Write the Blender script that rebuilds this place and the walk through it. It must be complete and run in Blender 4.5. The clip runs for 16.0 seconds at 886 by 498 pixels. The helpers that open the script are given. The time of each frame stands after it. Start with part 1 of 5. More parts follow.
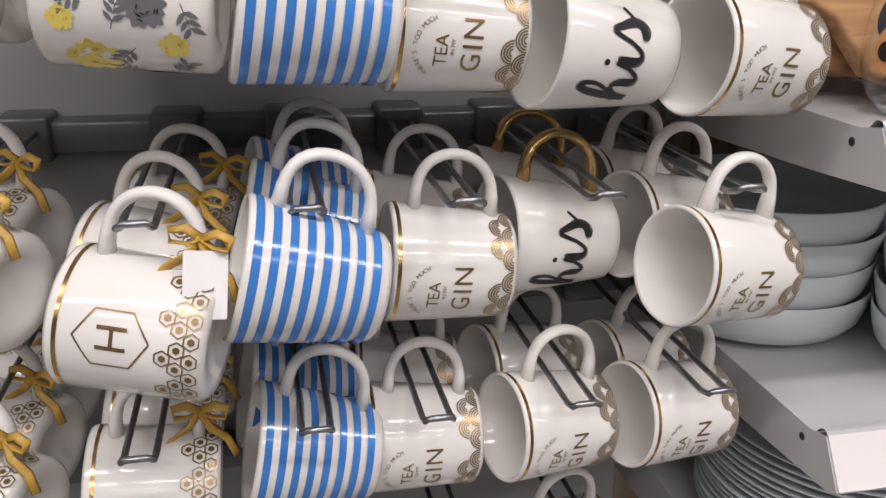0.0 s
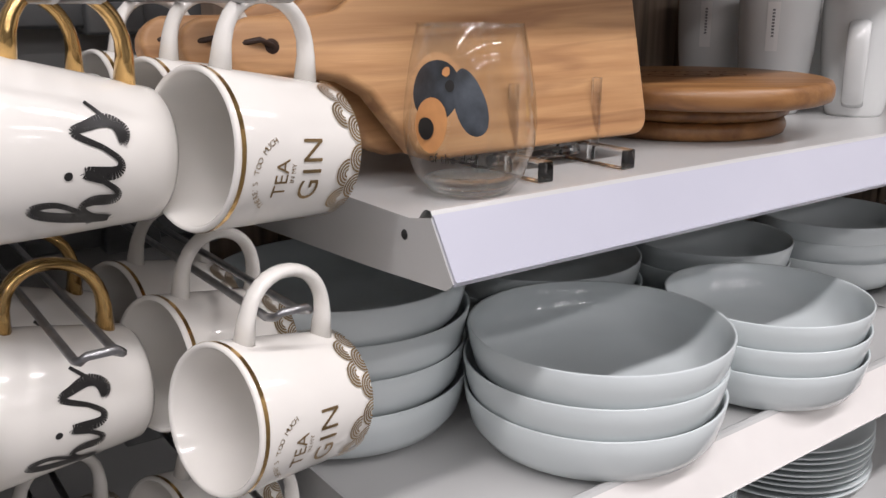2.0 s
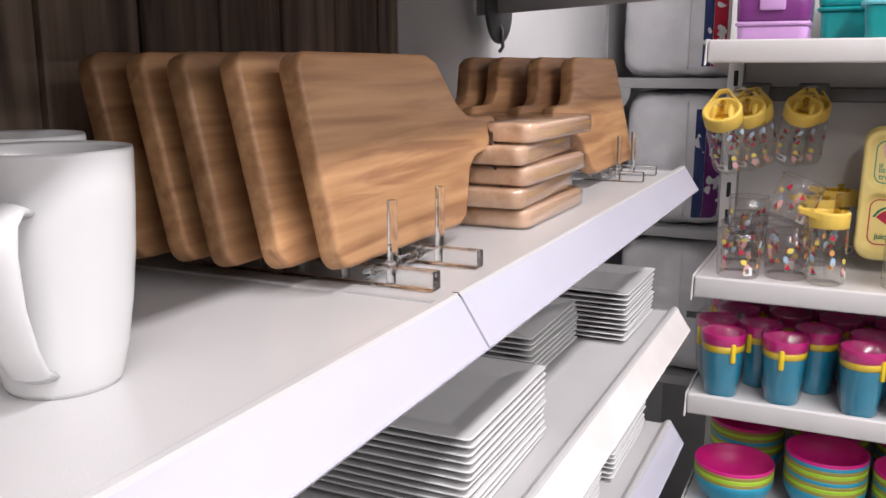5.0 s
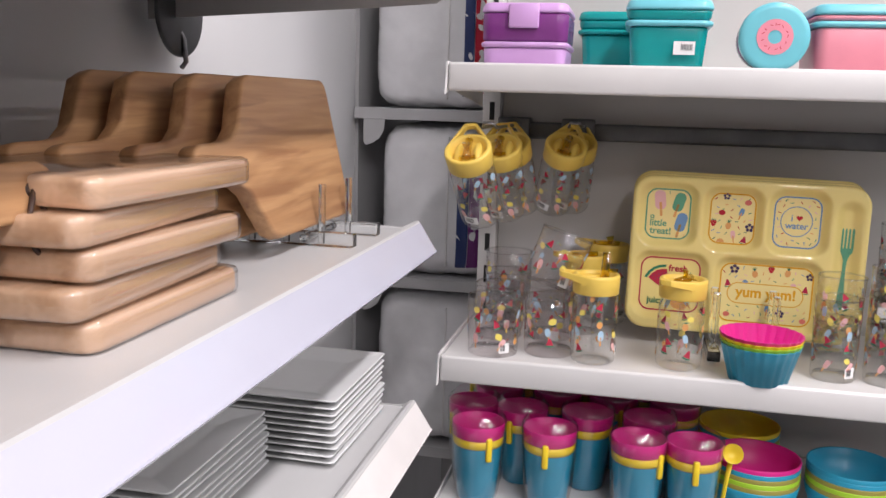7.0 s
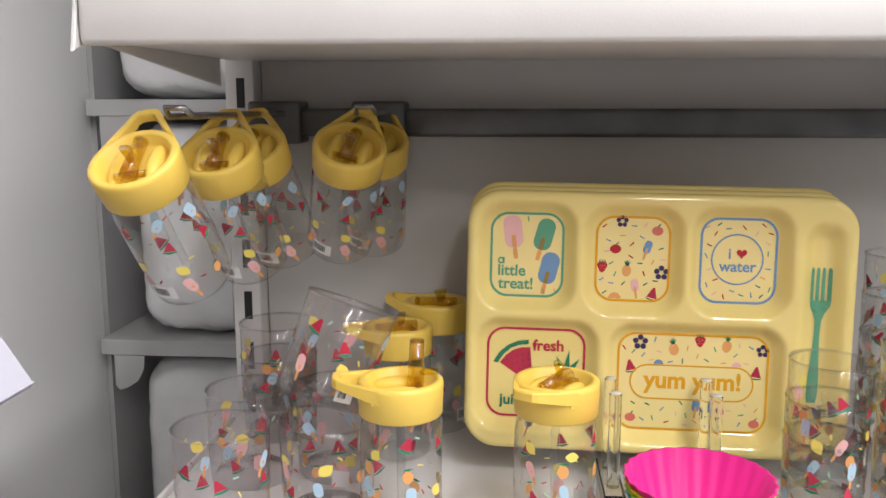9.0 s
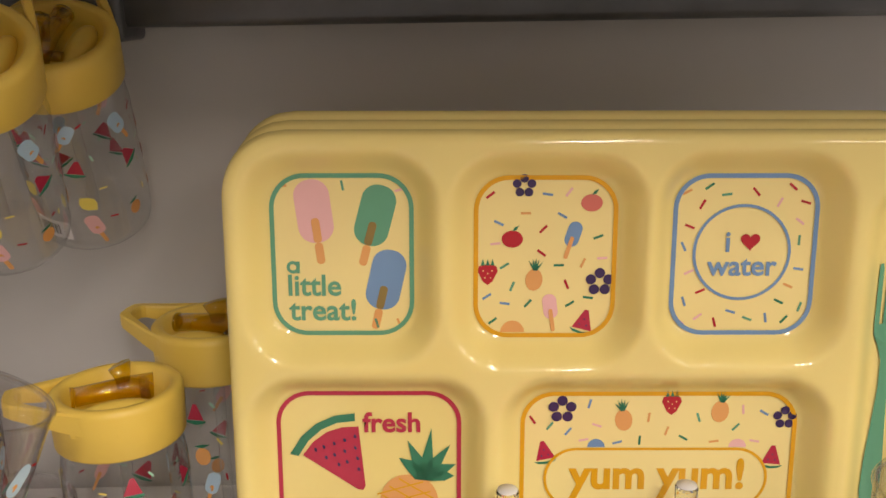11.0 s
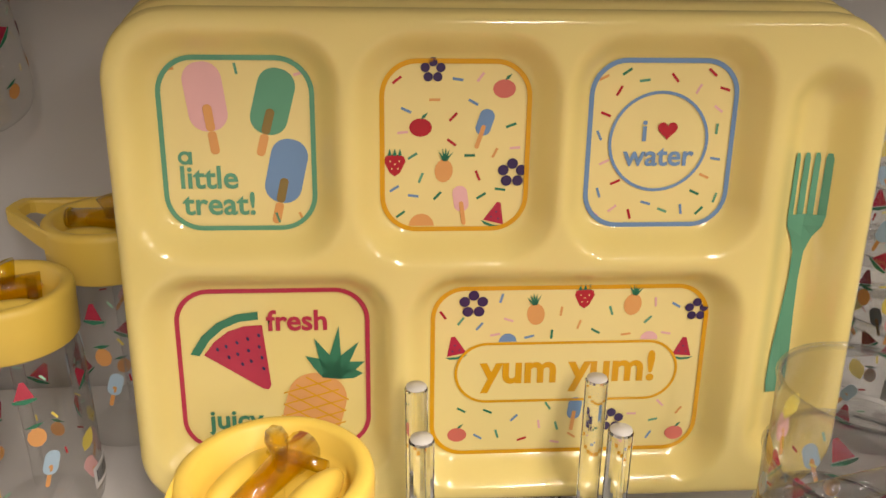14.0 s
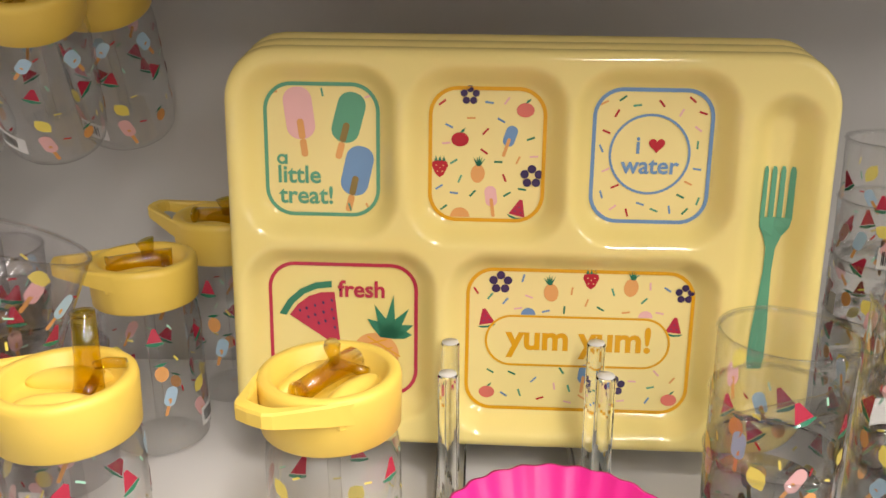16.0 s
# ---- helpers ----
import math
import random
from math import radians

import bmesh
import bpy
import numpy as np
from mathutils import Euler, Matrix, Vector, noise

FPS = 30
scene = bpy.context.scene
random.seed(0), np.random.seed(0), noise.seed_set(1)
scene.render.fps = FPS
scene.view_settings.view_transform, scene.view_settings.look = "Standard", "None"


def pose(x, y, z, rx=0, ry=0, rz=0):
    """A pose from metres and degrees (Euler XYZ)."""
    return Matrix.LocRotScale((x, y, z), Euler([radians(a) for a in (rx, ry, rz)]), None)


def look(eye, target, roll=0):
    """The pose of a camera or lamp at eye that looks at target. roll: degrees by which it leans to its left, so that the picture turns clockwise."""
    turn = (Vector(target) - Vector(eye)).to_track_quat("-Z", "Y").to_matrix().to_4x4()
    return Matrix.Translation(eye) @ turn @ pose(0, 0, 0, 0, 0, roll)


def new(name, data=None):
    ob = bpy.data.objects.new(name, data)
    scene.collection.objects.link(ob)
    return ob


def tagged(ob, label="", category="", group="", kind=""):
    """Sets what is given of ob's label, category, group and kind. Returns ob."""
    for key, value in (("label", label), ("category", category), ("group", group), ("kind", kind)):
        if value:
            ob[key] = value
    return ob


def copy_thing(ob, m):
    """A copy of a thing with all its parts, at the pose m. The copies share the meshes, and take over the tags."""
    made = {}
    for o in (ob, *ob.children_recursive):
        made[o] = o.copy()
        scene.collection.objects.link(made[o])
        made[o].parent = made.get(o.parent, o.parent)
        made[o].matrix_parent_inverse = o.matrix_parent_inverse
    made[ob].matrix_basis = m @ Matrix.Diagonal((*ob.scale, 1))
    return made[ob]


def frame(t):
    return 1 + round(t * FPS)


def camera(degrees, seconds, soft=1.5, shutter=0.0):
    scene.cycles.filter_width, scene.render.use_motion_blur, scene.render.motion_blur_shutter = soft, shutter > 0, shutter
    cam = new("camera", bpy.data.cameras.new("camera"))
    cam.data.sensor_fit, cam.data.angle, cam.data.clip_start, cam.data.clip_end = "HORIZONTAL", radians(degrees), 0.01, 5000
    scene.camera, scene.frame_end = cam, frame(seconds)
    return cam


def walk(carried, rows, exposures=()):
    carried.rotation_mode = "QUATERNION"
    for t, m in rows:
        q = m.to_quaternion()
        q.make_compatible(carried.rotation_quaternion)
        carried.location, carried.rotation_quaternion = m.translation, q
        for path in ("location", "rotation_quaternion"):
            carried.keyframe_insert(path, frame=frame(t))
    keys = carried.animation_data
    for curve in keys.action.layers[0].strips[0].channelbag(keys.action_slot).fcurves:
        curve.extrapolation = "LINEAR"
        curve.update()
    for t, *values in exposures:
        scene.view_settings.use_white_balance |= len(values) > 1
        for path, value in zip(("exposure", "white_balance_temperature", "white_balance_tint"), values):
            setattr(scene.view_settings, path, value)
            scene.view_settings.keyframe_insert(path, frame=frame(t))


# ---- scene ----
cam = camera(53.6, 16.0)
PATH = [
    (0, (0.01, 0.011, 1.364), (0.394, 1.856, 0.692), 0.6),
    (0.5, (0.025, -0.024, 1.37), (0.45, 1.831, 0.755), 0.5),
    (1, (0.046, -0.033, 1.383), (0.607, 1.797, 0.806), 0.5),
    (1.5, (0.077, 0.039, 1.377), (0.945, 1.757, 0.835), 0.0),
    (2, (0.116, 0.104, 1.369), (1.246, 1.659, 0.816), -0.1),
    (2.5, (0.196, 0.147, 1.37), (1.465, 1.593, 0.825), 0.1),
    (3, (0.298, 0.164, 1.379), (1.704, 1.49, 0.864), 0.5),
    (3.5, (0.405, 0.208, 1.387), (2.003, 1.313, 0.915), 0.6),
    (4, (0.488, 0.25, 1.39), (2.192, 1.205, 0.96), -1.1),
    (4.5, (0.564, 0.258, 1.398), (2.318, 1.128, 0.99), -1.1),
    (5, (0.678, 0.243, 1.402), (2.454, 1.07, 0.997), -0.0),
    (5.2, (0.715, 0.231, 1.405), (2.493, 1.05, 0.995), 0.2),
    (7.3, (1.094, 0.23, 1.395), (3.028, 0.617, 1.064), 1.7),
    (7.5, (1.148, 0.204, 1.39), (3.079, 0.612, 1.067), 1.8),
    (8, (1.265, 0.18, 1.389), (3.204, 0.548, 1.064), 1.9),
    (8.5, (1.419, 0.191, 1.377), (3.377, 0.431, 1.05), 1.3),
    (9, (1.542, 0.189, 1.375), (3.508, 0.351, 1.045), 0.0),
    (9.2, (1.585, 0.18, 1.374), (3.549, 0.343, 1.034), -0.3),
    (11.3, (1.912, 0.132, 1.351), (3.815, 0.073, 0.736), -0.8),
    (11.5, (1.918, 0.126, 1.348), (3.797, 0.055, 0.667), -0.7),
    (12, (1.911, 0.122, 1.341), (3.755, 0.037, 0.573), -0.4),
    (12.5, (1.912, 0.121, 1.343), (3.749, 0.023, 0.558), -0.1),
    (13, (1.914, 0.121, 1.342), (3.746, 0.002, 0.549), 0.2),
    (13.5, (1.911, 0.123, 1.343), (3.745, -0.016, 0.556), 0.2),
    (14, (1.907, 0.128, 1.349), (3.743, -0.028, 0.571), 0.3),
    (14.5, (1.896, 0.128, 1.352), (3.752, -0.021, 0.623), -0.0),
    (15, (1.869, 0.125, 1.359), (3.75, 0.023, 0.688), -0.1),
    (15.5, (1.83, 0.106, 1.359), (3.727, 0.14, 0.728), 0.1),
    (16, (1.803, 0.099, 1.348), (3.698, 0.181, 0.712), -0.3),
]
EXPOSURES = [
    (0.0, -0.26, 6450, 17), (2.0, -0.14, 6350, 16), (4.0, 0.20, 6350, 18), (5.0, 0.45, 6350, 19), (7.5, 0.46, 6300, 18), (9.0, 0.74, 6400, 14), (11.5, 0.70, 7400, 18), (14.0, 0.66, 7400, 17), (16.0, 0.82, 6900, 13),
]
walk(cam, [(t, look(eye, target, roll)) for t, eye, target, roll in PATH], EXPOSURES)

# ---- world and lights ----
world = bpy.data.worlds.new("shop_air")
world.use_nodes = True
world.node_tree.nodes["Background"].inputs[0].default_value = (1.0, 0.98, 0.95, 1)
world.node_tree.nodes["Background"].inputs[1].default_value = 0.01
scene.world = world


def ceiling_lamp(x, y, lx, ly, watts, col=(1.0, 0.97, 0.935)):
    d = bpy.data.lights.new("ceiling_light_lamp", "AREA")
    d.shape, d.size, d.size_y, d.energy, d.color = "RECTANGLE", lx, ly, watts, col
    o = new("ceiling_light_lamp", d)
    o.matrix_world = pose(x, y, 2.93)
    return o


LAMPS = [(x, y, 1.2, 0.12, w) for y, w in ((-0.55, 26.0), (-1.95, 15.0), (-3.35, 14.0), (-4.75, 12.0)) for x in (-1.6, -0.1, 1.4)]
for lx, ly, sx, sy, watts in LAMPS:
    ceiling_lamp(lx, ly, sx, sy, watts)


# ---- materials ----
def material(name, col, rough=0.5, metal=0.0, var=0.06, scale=30.0, bump=0.0, bscale=200.0, spec=0.5, coat=0.0, stretch=(1, 1, 1), col2=None, detail=4.0, emit=0.0, rand=0.0):
    m = bpy.data.materials.new(name)
    m.use_nodes = True
    nt = m.node_tree
    b = nt.nodes["Principled BSDF"]
    b.inputs["Roughness"].default_value, b.inputs["Metallic"].default_value = rough, metal
    b.inputs["Specular IOR Level"].default_value, b.inputs["Coat Weight"].default_value = spec, coat
    b.inputs["Coat Roughness"].default_value = 0.05
    tc, mp = nt.nodes.new("ShaderNodeTexCoord"), nt.nodes.new("ShaderNodeMapping")
    nt.links.new(tc.outputs["Object"], mp.inputs[0])
    mp.inputs["Scale"].default_value = stretch
    n1 = nt.nodes.new("ShaderNodeTexNoise")
    n1.inputs["Scale"].default_value, n1.inputs["Detail"].default_value = scale, detail
    nt.links.new(mp.outputs[0], n1.inputs["Vector"])
    ramp = nt.nodes.new("ShaderNodeValToRGB")
    dark = col2 if col2 else tuple(c * (1 - var) for c in col)
    light = col if col2 else tuple(min(1, c * (1 + var * 0.5)) for c in col)
    ramp.color_ramp.elements[0].color, ramp.color_ramp.elements[1].color = (*dark, 1), (*light, 1)
    ramp.color_ramp.elements[0].position, ramp.color_ramp.elements[1].position = 0.32, 0.68
    nt.links.new(n1.outputs["Fac"], ramp.inputs[0])
    out = ramp.outputs[0]
    if rand:
        oi, hs, mr = nt.nodes.new("ShaderNodeObjectInfo"), nt.nodes.new("ShaderNodeHueSaturation"), nt.nodes.new("ShaderNodeMapRange")
        mr.inputs["To Min"].default_value, mr.inputs["To Max"].default_value = 1 - rand, 1 + rand
        nt.links.new(oi.outputs["Random"], mr.inputs[0])
        nt.links.new(mr.outputs[0], hs.inputs["Value"])
        nt.links.new(out, hs.inputs["Color"])
        out = hs.outputs[0]
    nt.links.new(out, b.inputs["Base Color"])
    if bump:
        n2, bp = nt.nodes.new("ShaderNodeTexNoise"), nt.nodes.new("ShaderNodeBump")
        n2.inputs["Scale"].default_value, n2.inputs["Detail"].default_value = bscale, 5
        nt.links.new(mp.outputs[0], n2.inputs["Vector"])
        nt.links.new(n2.outputs["Fac"], bp.inputs["Height"])
        bp.inputs["Strength"].default_value, bp.inputs["Distance"].default_value = bump, 0.002
        nt.links.new(bp.outputs[0], b.inputs["Normal"])
    if emit:
        b.inputs["Emission Color"].default_value, b.inputs["Emission Strength"].default_value = (*col, 1), emit
    return m


def wood(name, pale, dark, streak, along="x", rings=38.0, rough=0.45, rand=0.15, coat=0.0):
    """Wood: long streaks of grain, fine pores, a different tone for each piece."""
    m = material(name, pale, rough, col2=dark, scale=rings, bump=0.25, bscale=160, stretch={"x": (0.05, 1, 1), "z": (1, 1, 0.05), "y": (1, 0.05, 1)}[along], detail=7, rand=rand, coat=coat)
    nt = m.node_tree
    b = nt.nodes["Principled BSDF"]
    src = b.inputs["Base Color"].links[0].from_socket
    tc, mp = nt.nodes.new("ShaderNodeTexCoord"), nt.nodes.new("ShaderNodeMapping")
    nt.links.new(tc.outputs["Object"], mp.inputs[0])
    mp.inputs["Scale"].default_value = {"x": (0.09, 1, 1), "z": (1, 1, 0.09), "y": (1, 0.09, 1)}[along]
    oi, add = nt.nodes.new("ShaderNodeObjectInfo"), nt.nodes.new("ShaderNodeVectorMath")
    mul = nt.nodes.new("ShaderNodeMath")
    mul.operation, mul.inputs[1].default_value = "MULTIPLY", 7.0
    nt.links.new(oi.outputs["Random"], mul.inputs[0])
    nt.links.new(mp.outputs[0], add.inputs[0])
    nt.links.new(mul.outputs[0], add.inputs[1])
    n = nt.nodes.new("ShaderNodeTexNoise")
    n.inputs["Scale"].default_value, n.inputs["Detail"].default_value, n.inputs["Distortion"].default_value = rings * 0.45, 3, 0.8
    nt.links.new(add.outputs[0], n.inputs["Vector"])
    r = nt.nodes.new("ShaderNodeValToRGB")
    r.color_ramp.elements[0].position, r.color_ramp.elements[1].position = 0.5, 0.66
    r.color_ramp.elements[0].color, r.color_ramp.elements[1].color = (0, 0, 0, 1), (1, 1, 1, 1)
    nt.links.new(n.outputs["Fac"], r.inputs[0])
    mix = nt.nodes.new("ShaderNodeMix")
    mix.data_type = "RGBA"
    sc = nt.nodes.new("ShaderNodeMath")
    sc.operation, sc.inputs[1].default_value = "MULTIPLY", 0.65
    nt.links.new(r.outputs[0], sc.inputs[0])
    nt.links.new(sc.outputs[0], mix.inputs[0])
    nt.links.new(src, mix.inputs[6])
    mix.inputs[7].default_value = (*streak, 1)
    nt.links.new(mix.outputs[2], b.inputs["Base Color"])
    return m


def clear(name, tint=(0.96, 0.97, 0.97), ior=1.4, rough=0.03):
    """Thin clear plastic or glass: what lies behind shows through, and its skin shines."""
    m = bpy.data.materials.new(name)
    m.use_nodes = True
    nt = m.node_tree
    nt.nodes.remove(nt.nodes["Principled BSDF"])
    tr, gl, mx, lw, pw, mr = (nt.nodes.new("ShaderNode" + k) for k in ("BsdfTransparent", "BsdfGlossy", "MixShader", "LayerWeight", "Math", "MapRange"))
    tr.inputs[0].default_value = (*tint, 1)
    gl.inputs["Roughness"].default_value = rough
    pw.operation, pw.inputs[1].default_value = "POWER", 2.8
    mr.inputs["To Min"].default_value, mr.inputs["To Max"].default_value = 1.6 * (ior - 1) ** 2 / (ior + 1) ** 2, 0.85
    nt.links.new(lw.outputs["Facing"], pw.inputs[0])
    nt.links.new(pw.outputs[0], mr.inputs[0])
    nt.links.new(mr.outputs[0], mx.inputs[0])
    nt.links.new(tr.outputs[0], mx.inputs[1])
    nt.links.new(gl.outputs[0], mx.inputs[2])
    nt.links.new(mx.outputs[0], nt.nodes["Material Output"].inputs[0])
    return m


def solid_clear(name, col=(0.97, 0.98, 0.98), ior=1.49):
    m = material(name, col, 0.03, var=0.0)
    b = m.node_tree.nodes["Principled BSDF"]
    b.inputs["Transmission Weight"].default_value, b.inputs["IOR"].default_value = 1.0, ior
    return m


CERAMIC = material("white_glazed_ceramic", (0.80, 0.775, 0.735), 0.11, var=0.04, scale=14, bump=0.02, bscale=60, rand=0.03)
STONEWARE = material("pale_grey_glazed_porcelain", (0.65, 0.70, 0.71), 0.08, var=0.04, scale=12, bump=0.02, bscale=40, rand=0.02)
PORCELAIN = material("white_porcelain", (0.70, 0.71, 0.705), 0.14, var=0.03, scale=16, rand=0.03)
GOLD = material("gold_print", (0.72, 0.47, 0.19), 0.2, metal=1.0, var=0.5, scale=35)
BRONZE = material("dark_gold_print", (0.35, 0.24, 0.12), 0.3, metal=0.8, var=0.3, scale=60)
BLACK = material("black_print", (0.018, 0.017, 0.017), 0.35, var=0.2)
BLUE = material("blue_glaze", (0.055, 0.22, 0.60), 0.15, var=0.12, scale=50)
RIBBON = material("gold_satin_ribbon", (0.55, 0.33, 0.06), 0.35, var=0.25, scale=90, bump=0.3, bscale=500)
PAPER = material("white_paper", (0.82, 0.81, 0.80), 0.7, var=0.03, bump=0.1, bscale=300)
STEEL = material("galvanised_steel_wire", (0.32, 0.32, 0.33), 0.32, metal=0.9, var=0.25, scale=120)
RAIL = material("dark_grey_steel", (0.115, 0.118, 0.12), 0.38, metal=0.5, var=0.2, scale=25, bump=0.05)
PANEL = material("light_grey_back_panel", (0.25, 0.25, 0.247), 0.5, var=0.08, scale=4, bump=0.08, bscale=90)
PANEL_B = material("cream_back_panel", (0.52, 0.51, 0.49), 0.5, var=0.06, scale=4, bump=0.06, bscale=90)
SHELF = material("white_powder_coat", (0.535, 0.535, 0.53), 0.28, var=0.05, scale=7, bump=0.06, bscale=700)
SHELF_B = material("white_powder_coat_warm", (0.68, 0.67, 0.655), 0.34, var=0.05, scale=7, bump=0.06, bscale=700)
STRIP = material("glossy_white_price_strip", (0.52, 0.525, 0.61), 0.22, var=0.03, scale=9, coat=0.2)
STRIP_W = material("white_price_strip", (0.78, 0.75, 0.73), 0.3, var=0.07, scale=12)
WALL = material("white_wall_paint", (0.80, 0.80, 0.80), 0.6, var=0.04, scale=3, bump=0.08, bscale=220)
AISLE = material("mixed_grey_aisle_wall", (0.30, 0.30, 0.31), 0.7, var=0.3, scale=2.5, bump=0.1)
FLOOR = material("grey_vinyl_floor", (0.26, 0.255, 0.25), 0.35, var=0.12, scale=5, bump=0.05)
CEIL = material("white_ceiling_tile", (0.75, 0.75, 0.74), 0.8, var=0.05, scale=20, bump=0.2)
GREY = material("grey_steel_shelf", (0.50, 0.50, 0.50), 0.45, var=0.07, scale=8)
# near-black that paints the shade inside gaps, slots and screw holes
GAP_SHADE = material("painted_recess_shade", (0.02, 0.02, 0.02), 0.8)
BOARD = wood("acacia_board", (0.51, 0.29, 0.137), (0.37, 0.19, 0.083), (0.23, 0.10, 0.045), rings=120, rand=0.24)
ROUND = wood("oiled_acacia_round", (0.37, 0.185, 0.07), (0.22, 0.10, 0.036), (0.12, 0.047, 0.02), rings=90, rough=0.38, rand=0.1)
WRAPWOOD = wood("pale_wrapped_wood", (0.74, 0.50, 0.33), (0.58, 0.36, 0.21), (0.42, 0.24, 0.13), rings=90, rand=0.1)
PLANK = wood("weathered_plank", (0.42, 0.315, 0.235), (0.15, 0.105, 0.075), (0.05, 0.036, 0.027), along="z", rings=60, rough=0.75, rand=0.3)
LEATHER = material("dark_leather_cord", (0.035, 0.016, 0.01), 0.6, var=0.3, bump=0.4)
ACRYLIC = solid_clear("clear_acrylic")
FROST = material("frosted_acrylic_end", (0.62, 0.61, 0.57), 0.6, var=0.1, scale=80)
GLASS = clear("clear_glass", (0.97, 0.98, 0.975), 1.5, 0.02)
PLASTIC = clear("clear_plastic", (0.975, 0.975, 0.97), 1.45, 0.05)
SMOKE = clear("smoky_clear_plastic", (0.945, 0.93, 0.935), 1.5, 0.04)
FILM = clear("crinkled_plastic_film", (0.95, 0.95, 0.96), 1.6, 0.12)
AMBER = clear("amber_clear_plastic", (0.88, 0.77, 0.15), 1.55, 0.05)
YELLOW = material("butter_yellow_melamine", (0.83, 0.68, 0.25), 0.13, var=0.03, scale=8, coat=0.25)
CREAMP = material("cream_print", (0.84, 0.70, 0.30), 0.2, var=0.02)
LID = material("yellow_plastic_lid", (0.80, 0.56, 0.10), 0.42, var=0.05, scale=25, bump=0.03)
TEALP = material("green_print", (0.11, 0.34, 0.21), 0.25, var=0.04)
PINKP = material("pink_print", (0.80, 0.46, 0.45), 0.25, var=0.05)
BLUEP = material("blue_print", (0.16, 0.29, 0.48), 0.25, var=0.05)
STICK = material("peach_print", (0.74, 0.36, 0.12), 0.25, var=0.05)
ORANGEP = material("amber_print", (0.72, 0.36, 0.015), 0.25, var=0.05)
REDP = material("red_print", (0.47, 0.02, 0.03), 0.25, var=0.08)
MELON = material("melon_red_print", (0.47, 0.03, 0.065), 0.25, var=0.06)
DGREEN = material("dark_green_print", (0.03, 0.20, 0.11), 0.25, var=0.06)
NAVYP = material("dark_berry_print", (0.045, 0.025, 0.09), 0.3)
PEACHP = material("coral_print", (0.66, 0.17, 0.13), 0.25, var=0.08)
BROWNP = material("brown_print", (0.26, 0.18, 0.05), 0.3)
LEMONP = material("lemon_print", (0.82, 0.68, 0.14), 0.3)
MINTP = material("mint_print", (0.33, 0.62, 0.46), 0.3)
SKYP = material("pale_blue_print", (0.42, 0.60, 0.74), 0.3)
MAGENTA = material("magenta_silicone", (0.66, 0.015, 0.23), 0.42, var=0.06, bump=0.04)
CYAN = material("turquoise_plastic", (0.02, 0.31, 0.47), 0.35, var=0.06, bump=0.03)
SUNY = material("sun_yellow_plastic", (0.83, 0.60, 0.02), 0.4, var=0.05)
LIME = material("lime_plastic", (0.35, 0.60, 0.03), 0.4, var=0.05)
OLIVE = material("olive_plastic", (0.30, 0.27, 0.05), 0.4, var=0.06)
LILAC = material("lilac_plastic", (0.62, 0.36, 0.68), 0.3, var=0.04)
PLUM = material("plum_clear_plastic", (0.20, 0.04, 0.21), 0.25, var=0.06)
TEALBOX = material("teal_plastic", (0.0, 0.30, 0.30), 0.25, var=0.06)
AQUA = material("aqua_plastic", (0.16, 0.55, 0.63), 0.3, var=0.05)
PINKBOX = material("pink_plastic", (0.82, 0.29, 0.36), 0.3, var=0.05)
POLY = material("white_polythene_bag", (0.86, 0.86, 0.87), 0.25, var=0.1, scale=12, bump=0.5, bscale=26)
NAVY = material("navy_print", (0.015, 0.035, 0.15), 0.35)
CRIMSON = material("crimson_print", (0.58, 0.02, 0.05), 0.35)
PURPLE = material("purple_print", (0.16, 0.02, 0.17), 0.35)
DOGGREY = material("slate_paint", (0.055, 0.065, 0.08), 0.45, var=0.6, scale=60)
DOGTAN = material("tan_paint", (0.72, 0.34, 0.13), 0.45, var=0.15, scale=60)
FLORALG = material("grey_leaf_print", (0.16, 0.16, 0.17), 0.3)


# ---- building helpers ----
def part(name, bm, mat, parent=None, label="", smooth=True):
    if isinstance(bm, bpy.types.Mesh):
        me = bm
    else:
        me = bpy.data.meshes.new(name)
        bm.to_mesh(me)
        bm.free()
    if not me.materials:
        me.materials.append(mat)
    if smooth:
        me.shade_smooth()
    ob = new(name, me)
    if parent is not None:
        ob.parent = parent
    if label:
        ob["label"] = label
    return ob


def thing(name, label, category, group="", m=None, kind=""):
    ob = tagged(new(name), label, category, group, kind)
    if m is not None:
        ob.matrix_basis = m
    return ob


def box(x0, y0, z0, x1, y1, z1, bevel=0.0, seg=2, bm=None):
    own = bmesh.new()
    bmesh.ops.create_cube(own, size=1, matrix=Matrix.Translation(((x0 + x1) / 2, (y0 + y1) / 2, (z0 + z1) / 2)) @ Matrix.Diagonal((abs(x1 - x0), abs(y1 - y0), abs(z1 - z0), 1)))
    if bevel:
        bmesh.ops.bevel(own, geom=own.edges[:], offset=bevel, segments=seg, affect="EDGES", profile=0.5)
    return merge(bm, own)


def merge(bm, own):
    if bm is None:
        return own
    me = bpy.data.meshes.new("joined")
    own.to_mesh(me)
    own.free()
    bm.from_mesh(me)
    bpy.data.meshes.remove(me)
    return bm


